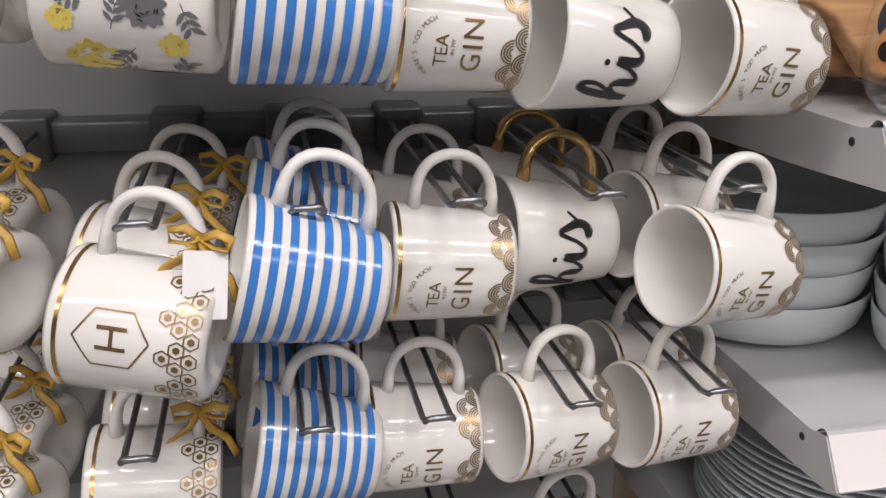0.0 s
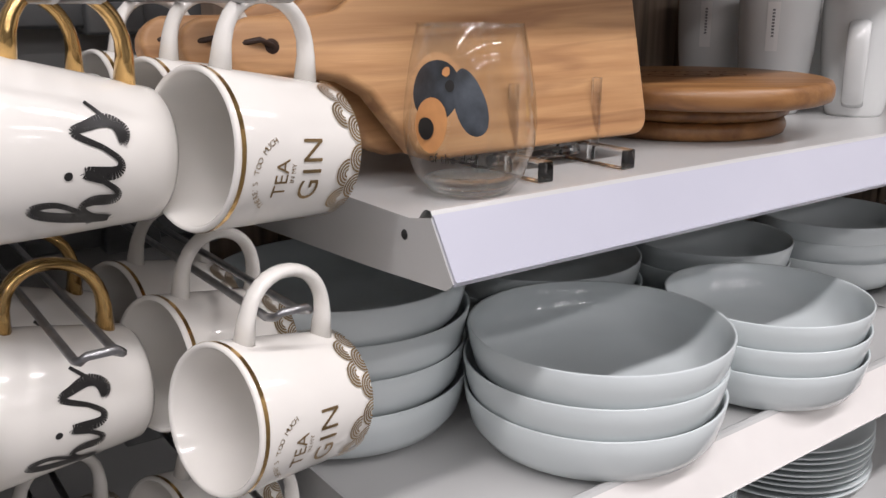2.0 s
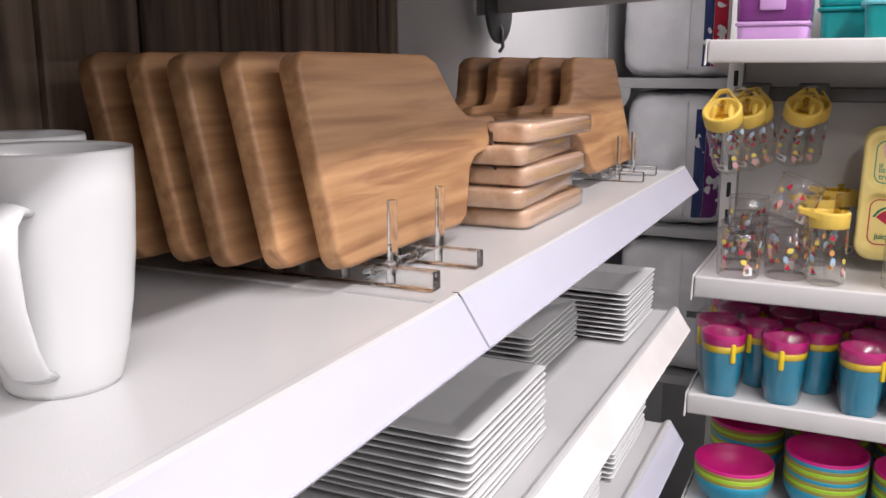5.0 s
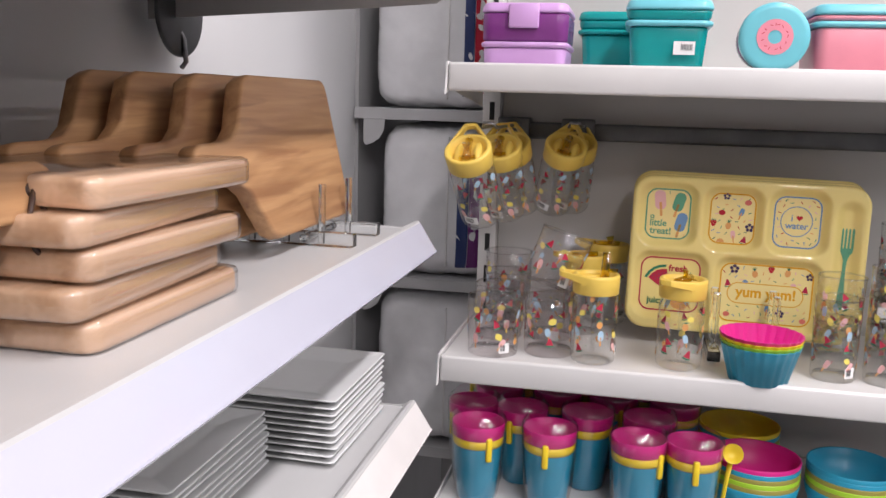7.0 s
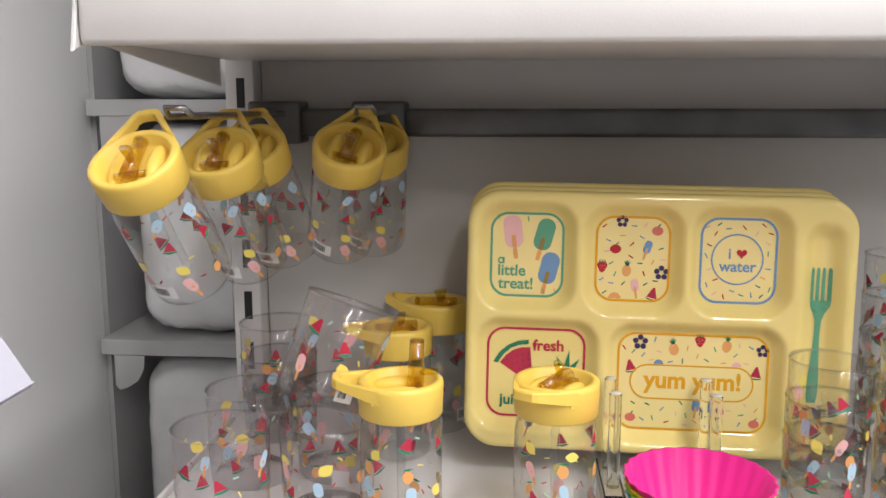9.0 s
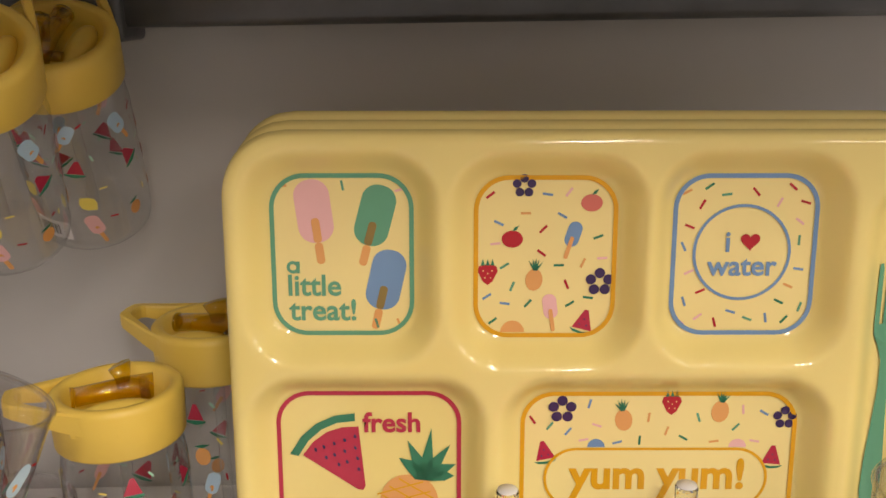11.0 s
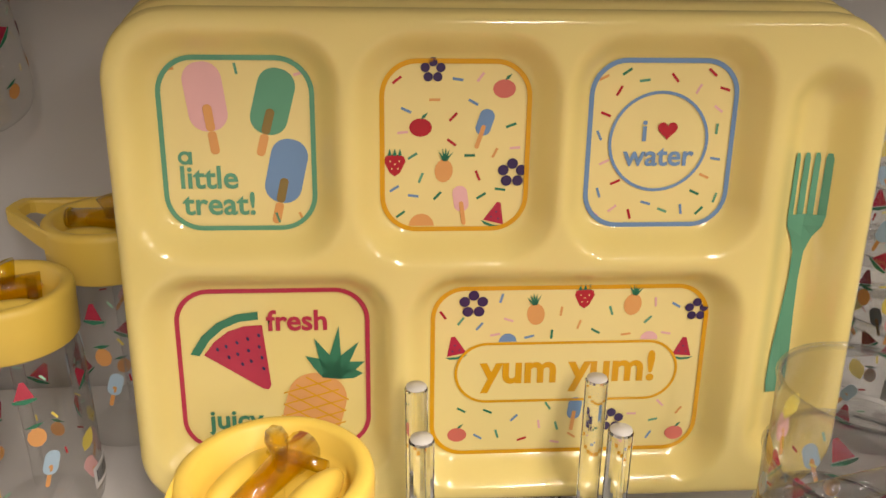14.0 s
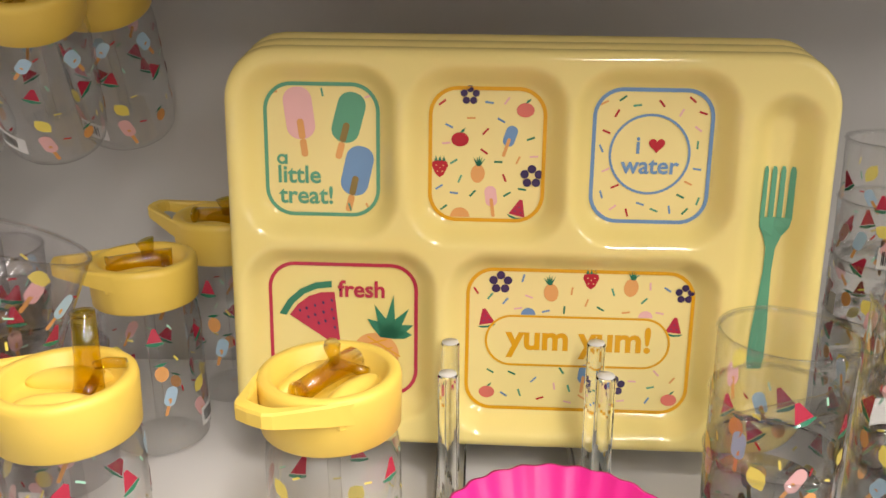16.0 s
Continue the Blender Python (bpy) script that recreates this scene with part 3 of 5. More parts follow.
# hook x, hook z, front y, count, mug, phi, tilt
COLS = [
    (0.030, 1.2175, 0.468, 4, STR, 3, 7, 0.014), (0.117, 1.2175, 0.520, 3, GIN, 0, 0, 0.000), (0.199, 1.2175, 0.558, 2, HIS, 8, 2, 0.002), (0.286, 1.2175, 0.482, 3, GIN, 13, 2, 0.001),
    (0.040, 1.3625, 0.475, 3, STR, 2, 5, 0.012), (0.119, 1.3625, 0.518, 3, GIN, 1, 0, -0.002), (0.208, 1.3625, 0.515, 2, HIS, 8, 2, -0.014), (0.289, 1.3625, 0.492, 3, GIN, 12, 1, -0.018),
    (0.030, 1.0845, 0.510, 3, STR, 3, 5, 0.012), (0.102, 1.0845, 0.530, 2, GIN, 0, 0, 0.004), (0.194, 1.0845, 0.525, 2, GIN, 12, 2, 0.006), (0.284, 1.0845, 0.525, 2, GIN, 11, 2, 0.004),
    (-0.056, 1.2175, 0.452, 3, HEX, -14, 4, 0.000), (-0.068, 1.0845, 0.50, 3, HEXP, 0, 0, 0.004), (-0.165, 1.2175, 0.52, 3, HEXP, -28, 0, 0.008), (-0.17, 1.0845, 0.50, 3, HEXP, -26, 0, 0.004),
    (-0.045, 1.390, 0.482, 3, FLO, -6, -2, -0.006), (-0.16, 1.390, 0.49, 2, FLO, -10, 0, 0.0), (0.13, 0.9395, 0.47, 2, GIN, 190, 0, 0.0), (0.225, 0.9395, 0.50, 2, GIN, 188, 0, 0.0), (-0.07, 0.9395, 0.47, 2, HEXP, 0, 0, 0.0), (0.02, 0.9395, 0.5, 2, STR, 0, 0, 0.01),
]
for hx_, hz_, yf, cnt, mug, phi, tilt, dz in COLS:
    wire_hook(hx_, 0.444 if hx_ < -0.03 else 0.456, hz_)
    for i in range(cnt):
        y = yf + i * 0.0775
        if y > 0.672:
            break
        hang(HEXP if mug is HEX and i else mug, hx_ + rj.uniform(-0.006, 0.006) * (i > 0), y, hz_ - DROP + 0.008 + dz + rj.uniform(-0.002, 0.002), phi + rj.uniform(-5, 5) * (i > 0), tilt + 5 + rj.uniform(-2, 2))


# ---- long shelving: shelves ----
def shelf_unit(x0, x1, zt, name="shelf", left=False, strip=STRIP, lab="white steel shelf with a sloping glossy price strip"):
    s = thing(name, lab, "shelf", "long shelves")
    part("deck", box(x0 + 0.001, AF + 0.006, zt - 0.026, x1 - 0.001, AB - 0.004, zt, 0.0025), SHELF, s, smooth=False)
    lip = bmesh.new()
    prof = [(AF + 0.014, zt + 0.0005), (AF + 0.009, zt + 0.0065), (AF + 0.006, zt + 0.0082), (AF + 0.002, zt + 0.0082), (AF + 0.0005, zt + 0.006), (AF + 0.004, zt - 0.004), (AF + 0.006, zt - 0.01)]
    for a, b in zip(prof, prof[1:]):
        va = [lip.verts.new((x, *a)) for x in (x0 + 0.001, x1 - 0.001)]
        vb = [lip.verts.new((x, *b)) for x in (x0 + 0.001, x1 - 0.001)]
        lip.faces.new((va[0], va[1], vb[1], vb[0]))
    bmesh.ops.remove_doubles(lip, verts=lip.verts, dist=1e-5)
    bmesh.ops.recalc_face_normals(lip, faces=lip.faces)
    part("front_lip", lip, SHELF, s, smooth=False)
    st = bmesh.new()
    P = [(AF + 0.0002, zt + 0.0062), (AF - 0.019, zt - 0.024), (AF - 0.0205, zt - 0.0245), (AF - 0.018, zt - 0.0275), (AF - 0.003, zt - 0.024), (AF + 0.002, zt - 0.002)]
    va = [st.verts.new((x0 + 0.0015, *p)) for p in P]
    vb = [st.verts.new((x1 - 0.0015, *p)) for p in P]
    for i in range(len(P)):
        j = (i + 1) % len(P)
        st.faces.new((va[i], va[j], vb[j], vb[i]))
    st.faces.new(va)
    st.faces.new(vb[::-1])
    bmesh.ops.recalc_face_normals(st, faces=st.faces)
    part("price_strip", st, strip, s, "glossy lilac-white price strip", smooth=False)
    for xe, sg in ((x0 + 0.0005, 1), (x1 - 0.0005, -1)):
        e = bmesh.new()
        o = [(AF + 0.001, zt + 0.0045), (AF + 0.02, zt + 0.001), (AB - 0.006, zt + 0.001), (AB - 0.006, zt - 0.05), (AF + 0.06, zt - 0.036), (AF - 0.012, zt - 0.031), (AF - 0.018, zt - 0.026)]
        va = [e.verts.new((xe, *p)) for p in o]
        vb = [e.verts.new((xe + sg * 0.0016, *p)) for p in o]
        e.faces.new(va)
        e.faces.new(vb[::-1])
        for i in range(len(o)):
            e.faces.new((va[i], va[(i + 1) % len(o)], vb[(i + 1) % len(o)], vb[i]))
        bmesh.ops.recalc_face_normals(e, faces=e.faces)
        part("end_plate", e, SHELF, s, smooth=False)
        # solid dark disc on the uncut plate, coloured like a hole's shaded inside
        w = part("screw_hole", lathe([(0, 0), (0.0025, 0), (0.003, 0.0006), (0, 0.0006)], 10), GAP_SHADE, s)
        w.matrix_basis = Matrix.Translation((xe - sg * 0.0008, AF + 0.025, zt - 0.009)) @ Matrix.Rotation(radians(90), 4, "Y")
    return s


for zz in (Z1, Z2, Z3, 0.64, 1.53):
    stp = STRIP if zz in (Z1, Z3) else STRIP_W
    shelf_unit(X0, X1, zz, strip=stp)
    shelf_unit(X1, X2, zz, strip=stp)

# ---- wooden boards and stands ----
def board_outline(w=0.2, h=0.143):
    """A paddle board lying along x: body, concave shoulders, a rounded handle at +x."""
    r = 0.013
    up = [(w - 0.012, h / 2), (w + 0.004, h / 2 - 0.006), (w + 0.018, h / 2 - 0.026), (w + 0.030, h / 2 - 0.043), (w + 0.045, 0.0195), (w + 0.062, 0.0165), (w + 0.095, 0.0165)]
    end = arc(w + 0.097, 0, 0.0165, 80, -80, 8)
    left = arc(r, -h / 2 + r, r, 270, 180, 5) + arc(r, h / 2 - r, r, 180, 90, 5)
    return left + up + end + [(x, -y) for x, y in up[::-1]]


def paddle_board(cord=False):
    t = thing("cutting_board", "acacia paddle cutting board with a leather loop", "cutting board", "paddle boards")
    o = board_outline()
    part("board", slab(o[::-1], 0.017, 0.0035, 3), BOARD, t)
    cx = 0.288
    # the board isn't drilled: a dark plug paints the hole's inner shade
    part("handle_hole", lathe([(0, -0.0004), (0.0042, -0.0004), (0.0048, 0.009), (0.0042, 0.0174), (0, 0.0174)], 14, m=Matrix.Translation((cx, 0, 0))), LEATHER, t, "dark plug coloured as the shaded drilled hole")
    if cord:
        part("leather_loop", tube([(cx, 0, 0.019), (cx + 0.003, -0.012, 0.020), (cx + 0.010, -0.028, 0.019), (cx + 0.002, -0.045, 0.018), (cx - 0.001, -0.075, 0.017)], 0.0016, 6), LEATHER, t)
        part("leather_loop", tube([(cx, 0, 0.019), (cx - 0.010, -0.014, 0.020), (cx - 0.013, -0.028, 0.019), (cx + 0.001, -0.045, 0.018), (cx - 0.003, -0.072, 0.017)], 0.0016, 6), LEATHER, t)
        return t
    part("leather_loop", tube([(cx, 0, -0.001), (cx + 0.008, 0.003, -0.004), (cx + 0.02, 0.002, 0.004), (cx + 0.021, -0.003, 0.013), (cx + 0.012, -0.006, 0.021), (cx, -0.002, 0.019)], 0.0016, 6), LEATHER, t)
    return t


def stand_board(proto, x, y, z, flip=False, lean=13.0, turn=0.0, used=[]):
    """Stands a board on its long edge, leaning back; flip turns its handle to -x."""
    m = Matrix.Translation((x, y, z)) @ Matrix.Rotation(radians(turn), 4, "Z") @ Matrix.Rotation(radians(90 - lean), 4, "X") @ Matrix.Translation((0, 0.0715, -0.0085))
    if flip:
        m = m @ Matrix.Rotation(radians(180), 4, "Y") @ Matrix.Translation((0, 0, -0.017))
    if proto not in used:
        used.append(proto)
        proto.matrix_basis = m
        return proto
    return copy_thing(proto, m)


PB, PC_ = paddle_board(), paddle_board(True)
rb = random.Random(11)
for i in range(3):
    stand_board(PB, 0.614 - 0.012 * i, 0.541 + 0.034 * i, 1.269 + 0.003, True, 13, rb.uniform(-1, 1))
for i in range(5):
    stand_board(PC_, 1.149 - [0, 0.014, 0.024, 0.022, 0.03][i], 0.541 + 0.0355 * i, 1.272, False, 13, [0, 0.5, -1, 1, 0][i])
for i in range(4):
    stand_board(PB, 1.918 - [0, 0.05, 0.085, 0.115][i] * 0.55, 0.531 + 0.036 * i, 1.274, True, 13, [0, 1, -1, 0.5][i])


def acrylic_stand(xa, xb, y, z, length=0.21, peg=0.046):
    s = thing("acrylic_stand", "clear acrylic display stand with upright pegs", "display stand", "acrylic stands")
    for x in (xa, xb):
        part("foot_bar", box(x - 0.0065, y, z + 0.0005, x + 0.0065, y + length, z + 0.0135, 0.0008, 1), ACRYLIC, s, smooth=False)
        for k in range(6):
            q = y + 0.033 + k * 0.0355
            if q < y + length - 0.005:
                part("peg", lathe([(0, z + 0.003), (0.0035, z + 0.003), (0.0035, z + 0.013 + peg), (0.003, z + 0.0135 + peg), (0, z + 0.0135 + peg)], 12, m=Matrix.Translation((x, q, 0))), ACRYLIC, s, smooth=False)
    for q in (y + 0.05, y + length - 0.04):
        part("cross_rod", lathe([(0, 0), (0.004, 0), (0.004, xb - xa + 0.01), (0, xb - xa + 0.01)], 12, m=Matrix.Translation((xa - 0.005, q, z + 0.0075)) @ Matrix.Rotation(radians(90), 4, "Y")), ACRYLIC, s, smooth=False)


acrylic_stand(0.487, 0.562, 0.504, Z1)
acrylic_stand(1.19, 1.265, 0.486, Z1)
acrylic_stand(1.812, 1.892, 0.485, Z1)


def round_board(x, y, z, r, t, turn, words=False):
    b = thing("round_serving_board", "round oiled acacia serving board with burnt lettering" if words else "round oiled acacia serving board stacked under another", "serving board", "round boards", pose(x, y, z, 0, 0, turn))
    part("board", lathe([(0, 0), (r - 0.006, 0), (r - 0.0015, 0.002), (r, 0.006), (r, t - 0.006), (r - 0.002, t - 0.0015), (r - 0.006, t), (0, t)], 64), ROUND, b)
    if words:
        f = lambda u, v: Vector((u, v, t + 0.0004))
        burnt = material("burnt_lettering", (0.10, 0.035, 0.012), 0.7)
        for y0, x0, n, w, hgt in ((0.034, -0.055, 5, 0.016, 0.012), (0.004, -0.06, 4, 0.024, 0.02)):
            for k in range(n):
                x = x0 + k * w * 1.3
                ring_ = [(x + w * 0.45 * math.cos(a) + 0.2 * hgt * math.sin(a), y0 + hgt * 0.5 * math.sin(a)) for a in [2 * math.pi * i / 18 for i in range(18)]]
                g = bmesh.new()
                band(g, ring_, 0.0022, f)
                part("burnt_mark", g, burnt, b)
        g = bmesh.new()
        patch(g, [(-0.065, -0.022), (0.055, -0.008), (0.055, -0.0055), (-0.065, -0.0185)], f)
        part("burnt_mark", g, burnt, b)
    return b


round_board(0.749, 0.616, Z1, 0.090, 0.015, 20)
round_board(0.751, 0.614, Z1 + 0.015, 0.090, 0.0135, 70)
round_board(0.747, 0.600, Z1 + 0.0285, 0.113, 0.0185, -38, True)


def latte_mug(x, y, ang, tag=False):
    t = thing("tall_mug", "tall white porcelain mug standing on a white shelf", "mug", "tall white mugs", pose(x, y, Z1, 0, 0, ang) @ Matrix.Diagonal((0.9, 0.9, 1.0, 1)))
    part("body", lathe([(0, 0.002), (0.024, 0.002), (0.026, 0), (0.028, 0.0), (0.0298, 0.003), (0.0335, 0.018), (0.0375, 0.04), (0.0402, 0.063), (0.0419, 0.09), (0.0425, 0.109), (0.0418, 0.111), (0.0395, 0.109), (0.0389, 0.09), (0.0372, 0.063), (0.034, 0.036), (0.027, 0.01), (0, 0.006)], 48), PORCELAIN, t)
    pts = [(0.036, 0, 0.086), (0.05, 0, 0.089), (0.0585, 0, 0.084), (0.061, 0, 0.072), (0.0585, 0, 0.05), (0.05, 0, 0.03), (0.041, 0, 0.017), (0.030, 0, 0.012)]
    part("handle", tube(pts, 0.0036, 12, flat=3.0, wide=(0, 1, 0)), PORCELAIN, t)
    if tag:
        f = lambda u, v: Vector(((0.0406 + (v - 0.06) * 0.06) * math.cos(u / 0.04 + 2.75), (0.0406 + (v - 0.06) * 0.06) * math.sin(u / 0.04 + 2.75), v))
        g = bmesh.new()
        for i in range(3):
            patch(g, [(0.006 + i * 0.004, 0.062), (0.010 + i * 0.004, 0.062), (0.010 + i * 0.004, 0.108), (0.006 + i * 0.004, 0.108)], f)
        part("paper_label", g, PAPER, t)
        f2 = lambda u, v: f(u, v) * 1.006
        g = bmesh.new()
        for i in range(9):
            patch(g, [(0.011, 0.075 + i * 0.003), (0.0135, 0.075 + i * 0.003), (0.0135, 0.0768 + i * 0.003), (0.011, 0.0768 + i * 0.003)], f2)
        part("label_print", g, FLORALG, t)


latte_mug(0.961, 0.573, 206)
latte_mug(0.912, 0.634, 32, True)
latte_mug(0.927, 0.722, 30, True)
latte_mug(1.010, 0.655, 60)


def wrapped_board(x0, y0, x1, y1, z, t, turn):
    cx, cy = (x0 + x1) / 2, (y0 + y1) / 2
    b = thing("wrapped_wooden_tray", "pale wooden serving board shrink-wrapped in clear film", "serving board", "wrapped boards", pose(cx, cy, z, 0, 0, turn))
    w, d = (x1 - x0) / 2, (y1 - y0) / 2
    part("board", slab(rrect(-w, -d, w, d, 0.012, 5), t - 0.0015, 0.0035, 2), WRAPWOOD, b)
    g = slab(rrect(-w - 0.002, -d - 0.002, w + 0.002, d + 0.002, 0.013, 5), t, 0.004, 2)
    for v in g.verts:
        v.co += Vector((0, 0, 0.0008)) * noise.noise(v.co * 90)
    part("shrink_film", g, FILM, b)


for i, (dx, dy, tn) in enumerate([(0.0, 0, 0), (-0.012, 0.006, 2), (0.004, 0.0, -1), (-0.008, 0.008, 3), (0.012, -0.002, -2)]):
    wrapped_board(1.425 + dx, 0.506 + dy, 1.606 + dx, 0.665 + dy, Z1 + 0.0005 + i * 0.0195, 0.0188, tn)

fan = thing("hanging_scoop", "round dark metal pan hanging below the upper shelf", "pan", "", pose(1.975, 0.755, 1.478))
part("disc", slab(disc(0, 0, 0.052, 40), 0.006, 0.002), RAIL, fan).matrix_basis = pose(0, 0, 0.012, 90, 0, 0)
part("hook", tube([(0, 0.004, 0.065), (0, 0.002, 0.0), (0, -0.008, -0.02), (0, -0.01, -0.045), (0, -0.004, -0.052)], 0.003, 8), STEEL, fan)


# ---- bowls and plates ----
def bowl(R=0.098, h=0.043):
    t = thing("bowl", "pale grey glazed pasta bowl in a stack", "bowl", "stacked bowls")
    k = R / 0.1035
    part("body", lathe([(0, 0.003), (0.055 * k, 0.003), (0.057 * k, 0), (0.064 * k, 0), (0.078 * k, 0.002), (0.0915 * k, 0.0075), (0.0985 * k, 0.017), (0.1018 * k, 0.03), (0.1035 * k, h - 0.001), (0.1028 * k, h), (0.1012 * k, h - 0.001), (0.0992 * k, 0.030), (0.0955 * k, 0.019), (0.088 * k, 0.011), (0.075 * k, 0.0065), (0, 0.0065)], 64), STONEWARE, t)
    return t


BOWL = bowl()
SMALL = bowl(0.0845, 0.04)
stacks = [(BOWL, 0.567, 0.531, 3, 0.0235), (BOWL, 0.43, 0.668, 4, 0.0265), (SMALL, 0.752, 0.512, 3, 0.0205), (SMALL, 1.066, 0.645, 3, 0.0205), (SMALL, 0.865, 0.66, 3, 0.0205), (BOWL, 0.66, 0.70, 3, 0.0235)]
laid = []
for proto, bx, by, cnt, sp in stacks:
    for i in range(cnt):
        m = pose(bx + rb.uniform(-0.002, 0.002), by + rb.uniform(-0.002, 0.002), Z2 + 0.0005 + i * sp, 0, 0, rb.uniform(0, 360))
        if proto not in laid:
            laid.append(proto)
            proto.matrix_basis = m
        else:
            copy_thing(proto, m)


def square_plate(w):
    t = thing("square_plate", "white square porcelain plate in a neat stack", "plate", "square plates")
    g = bmesh.new()
    loops = []
    for k, (o, z) in enumerate([(0.030, 0.0), (0.026, 0.0), (0.004, 0.0045), (0.0, 0.0058), (0.0004, 0.007), (0.002, 0.0068), (0.024, 0.0045), (0.030, 0.0022), (0.036, 0.0018)]):
        loops.append([g.verts.new((x, y, z)) for x, y in rrect(-w / 2 + o, -w / 2 + o, w / 2 - o, w / 2 - o, max(0.005 - o * 0.1, 0.002), 3)])
    for a, b in zip(loops, loops[1:]):
        for i in range(len(a)):
            j = (i + 1) % len(a)
            g.faces.new((a[i], a[j], b[j], b[i]))
    g.faces.new(loops[0][::-1])
    g.faces.new(loops[-1])
    bmesh.ops.recalc_face_normals(g, faces=g.faces)
    part("body", g, PORCELAIN, t)
    return t


SQ = {}
for w, cx, cy, z, cnt, sp in [(0.19, 1.351, 0.585, Z2, 11, 0.0068), (0.185, 1.672, 0.645, Z2, 8, 0.0068), (0.17, 1.855, 0.574, Z2, 10, 0.0068), (0.19, 1.34, 0.582, Z3, 8, 0.0068), (0.19, 1.6, 0.59, Z3, 6, 0.0068), (0.19, 1.83, 0.585, Z3, 7, 0.0068)]:
    for i in range(cnt):
        m = pose(cx + rb.uniform(-0.0015, 0.0015), cy + rb.uniform(-0.0015, 0.0015), z + 0.0005 + i * sp, 0, 0, rb.uniform(-0.8, 0.8))
        if w not in SQ:
            SQ[w] = square_plate(w)
            SQ[w].matrix_basis = m
        else:
            copy_thing(SQ[w], m)

RP = thing("round_plate", "grey round dinner plate in a tall stack", "plate", "round plates")
part("body", lathe([(0, 0.001), (0.075, 0.001), (0.078, 0), (0.083, 0.001), (0.118, 0.009), (0.1245, 0.0125), (0.125, 0.0138), (0.1235, 0.014), (0.116, 0.011), (0.084, 0.004), (0, 0.003)], 64), STONEWARE, RP)
first = True
for cx, cy, cnt, sc in [(0.50, 0.60, 16, 1.0), (0.93, 0.60, 9, 0.8), (0.72, 0.62, 12, 0.8)]:
    for i in range(cnt):
        m = pose(cx + rb.uniform(-0.002, 0.002), cy + rb.uniform(-0.002, 0.002), Z3 + 0.0005 + i * 0.0065)
        if sc != 1.0:
            if i == 0:
                SP = thing("side_plate", "grey round side plate in a stack", "plate", "side plates")
                part("body", lathe([(0, 0.001), (0.055, 0.001), (0.058, 0), (0.062, 0.001), (0.092, 0.008), (0.0985, 0.0115), (0.099, 0.0128), (0.0975, 0.013), (0.09, 0.010), (0.063, 0.004), (0, 0.003)], 48), STONEWARE, SP)
                SP.matrix_basis = m
            else:
                copy_thing(SP, m)
        elif first:
            RP.matrix_basis, first = m, False
        else:
            copy_thing(RP, m)

card = thing("price_card", "white paper price card lying on the shelf", "card", "", pose(1.066, 0.549, Z2 + 0.001, 0, 0, 3))
g = bmesh.new()
for i in range(8):
    x0, x1 = -0.045 + i * 0.0105, -0.045 + (i + 1) * 0.0105
    h = lambda x: 0.0004 + 0.004 * (x / 0.045) ** 2 * (x > 0)
    g.faces.new([g.verts.new(p) for p in ((x0, -0.036, h(x0)), (x1, -0.036, h(x1)), (x1, 0.036, h(x1)), (x0, 0.036, h(x0)))])
bmesh.ops.remove_doubles(g, verts=g.verts, dist=1e-5)
bmesh.ops.solidify(g, geom=g.faces[:], thickness=0.0005)
part("sheet", g, PAPER, card)
part("ink_mark", slab(turned([(-0.012, -0.0012), (0.012, -0.002), (0.012, 0.001), (-0.012, 0.0016)], 0.004, 0.002, -50), 0.0004, 0), BLACK, card).location = (0, 0, 0.0012)
part("ink_mark", slab(turned([(-0.004, -0.001), (0.004, -0.001), (0.004, 0.001), (-0.004, 0.001)], 0.005, 0.002, 30), 0.0004, 0), BLACK, card).location = (0, 0, 0.0016)

# stemless glass with a painted motif
gl = thing("stemless_glass", "clear stemless glass with a painted dog motif", "glass", "", pose(0.433, 0.513, Z1 + 0.0005) @ Matrix.Diagonal((0.82, 0.82, 0.985, 1)))
GP = [(0.030, 0.002), (0.040, 0.012), (0.0468, 0.028), (0.0482, 0.042), (0.0465, 0.06), (0.0425, 0.08), (0.0378, 0.0985)]
part("rim", lathe([(0.0372, 0.0975), (0.0384, 0.0985), (0.0378, 0.0998), (0.0366, 0.0992), (0.0366, 0.0975)], 48), GLASS, gl)
part("thick_base", lathe([(0, 0.0006), (0.023, 0.0006), (0.029, 0.003), (0.0345, 0.0085), (0.03, 0.0095), (0, 0.008)], 40), ACRYLIC, gl)
part("bowl", lathe([(0, 0.0035), (0.02, 0.0035), (0.024, 0), (0.03, 0.0015)] + GP[1:] + [(0.0372, 0.099)], 56), GLASS, gl)


def on_glass(lift):
    def f(u, v):
        for (r0, z0), (r1, z1) in zip(GP, GP[1:]):
            if v <= z1:
                break
        r = r0 + (r1 - r0) * (v - z0) / (z1 - z0) + lift
        a = radians(222) + u / 0.047
        return Vector((r * math.cos(a), r * math.sin(a), v))
    return f


def blob(cx, cy, rx, ry, deg, wob, seed, f):
    """A painted patch, gridded so that it bends with the glass."""
    g = bmesh.new()
    q = random.Random(seed)
    ph = [q.uniform(0, 6.28) for _ in range(3)]
    rad = lambda a: 1 + wob * (math.sin(2 * a + ph[0]) + 0.6 * math.sin(3 * a + ph[1]))
    n, rings = 28, [0.33, 0.66, 1.0]
    rows = [[g.verts.new(f(cx, cy))]]
    for s in rings:
        row = []
        for i in range(n):
            a = 2 * math.pi * i / n
            x, y = turned([(rx * s * rad(a) * math.cos(a), ry * s * rad(a) * math.sin(a))], cx, cy, deg)[0]
            row.append(g.verts.new(f(x, y)))
        rows.append(row)
    for i in range(n):
        g.faces.new((rows[0][0], rows[1][i], rows[1][(i + 1) % n]))
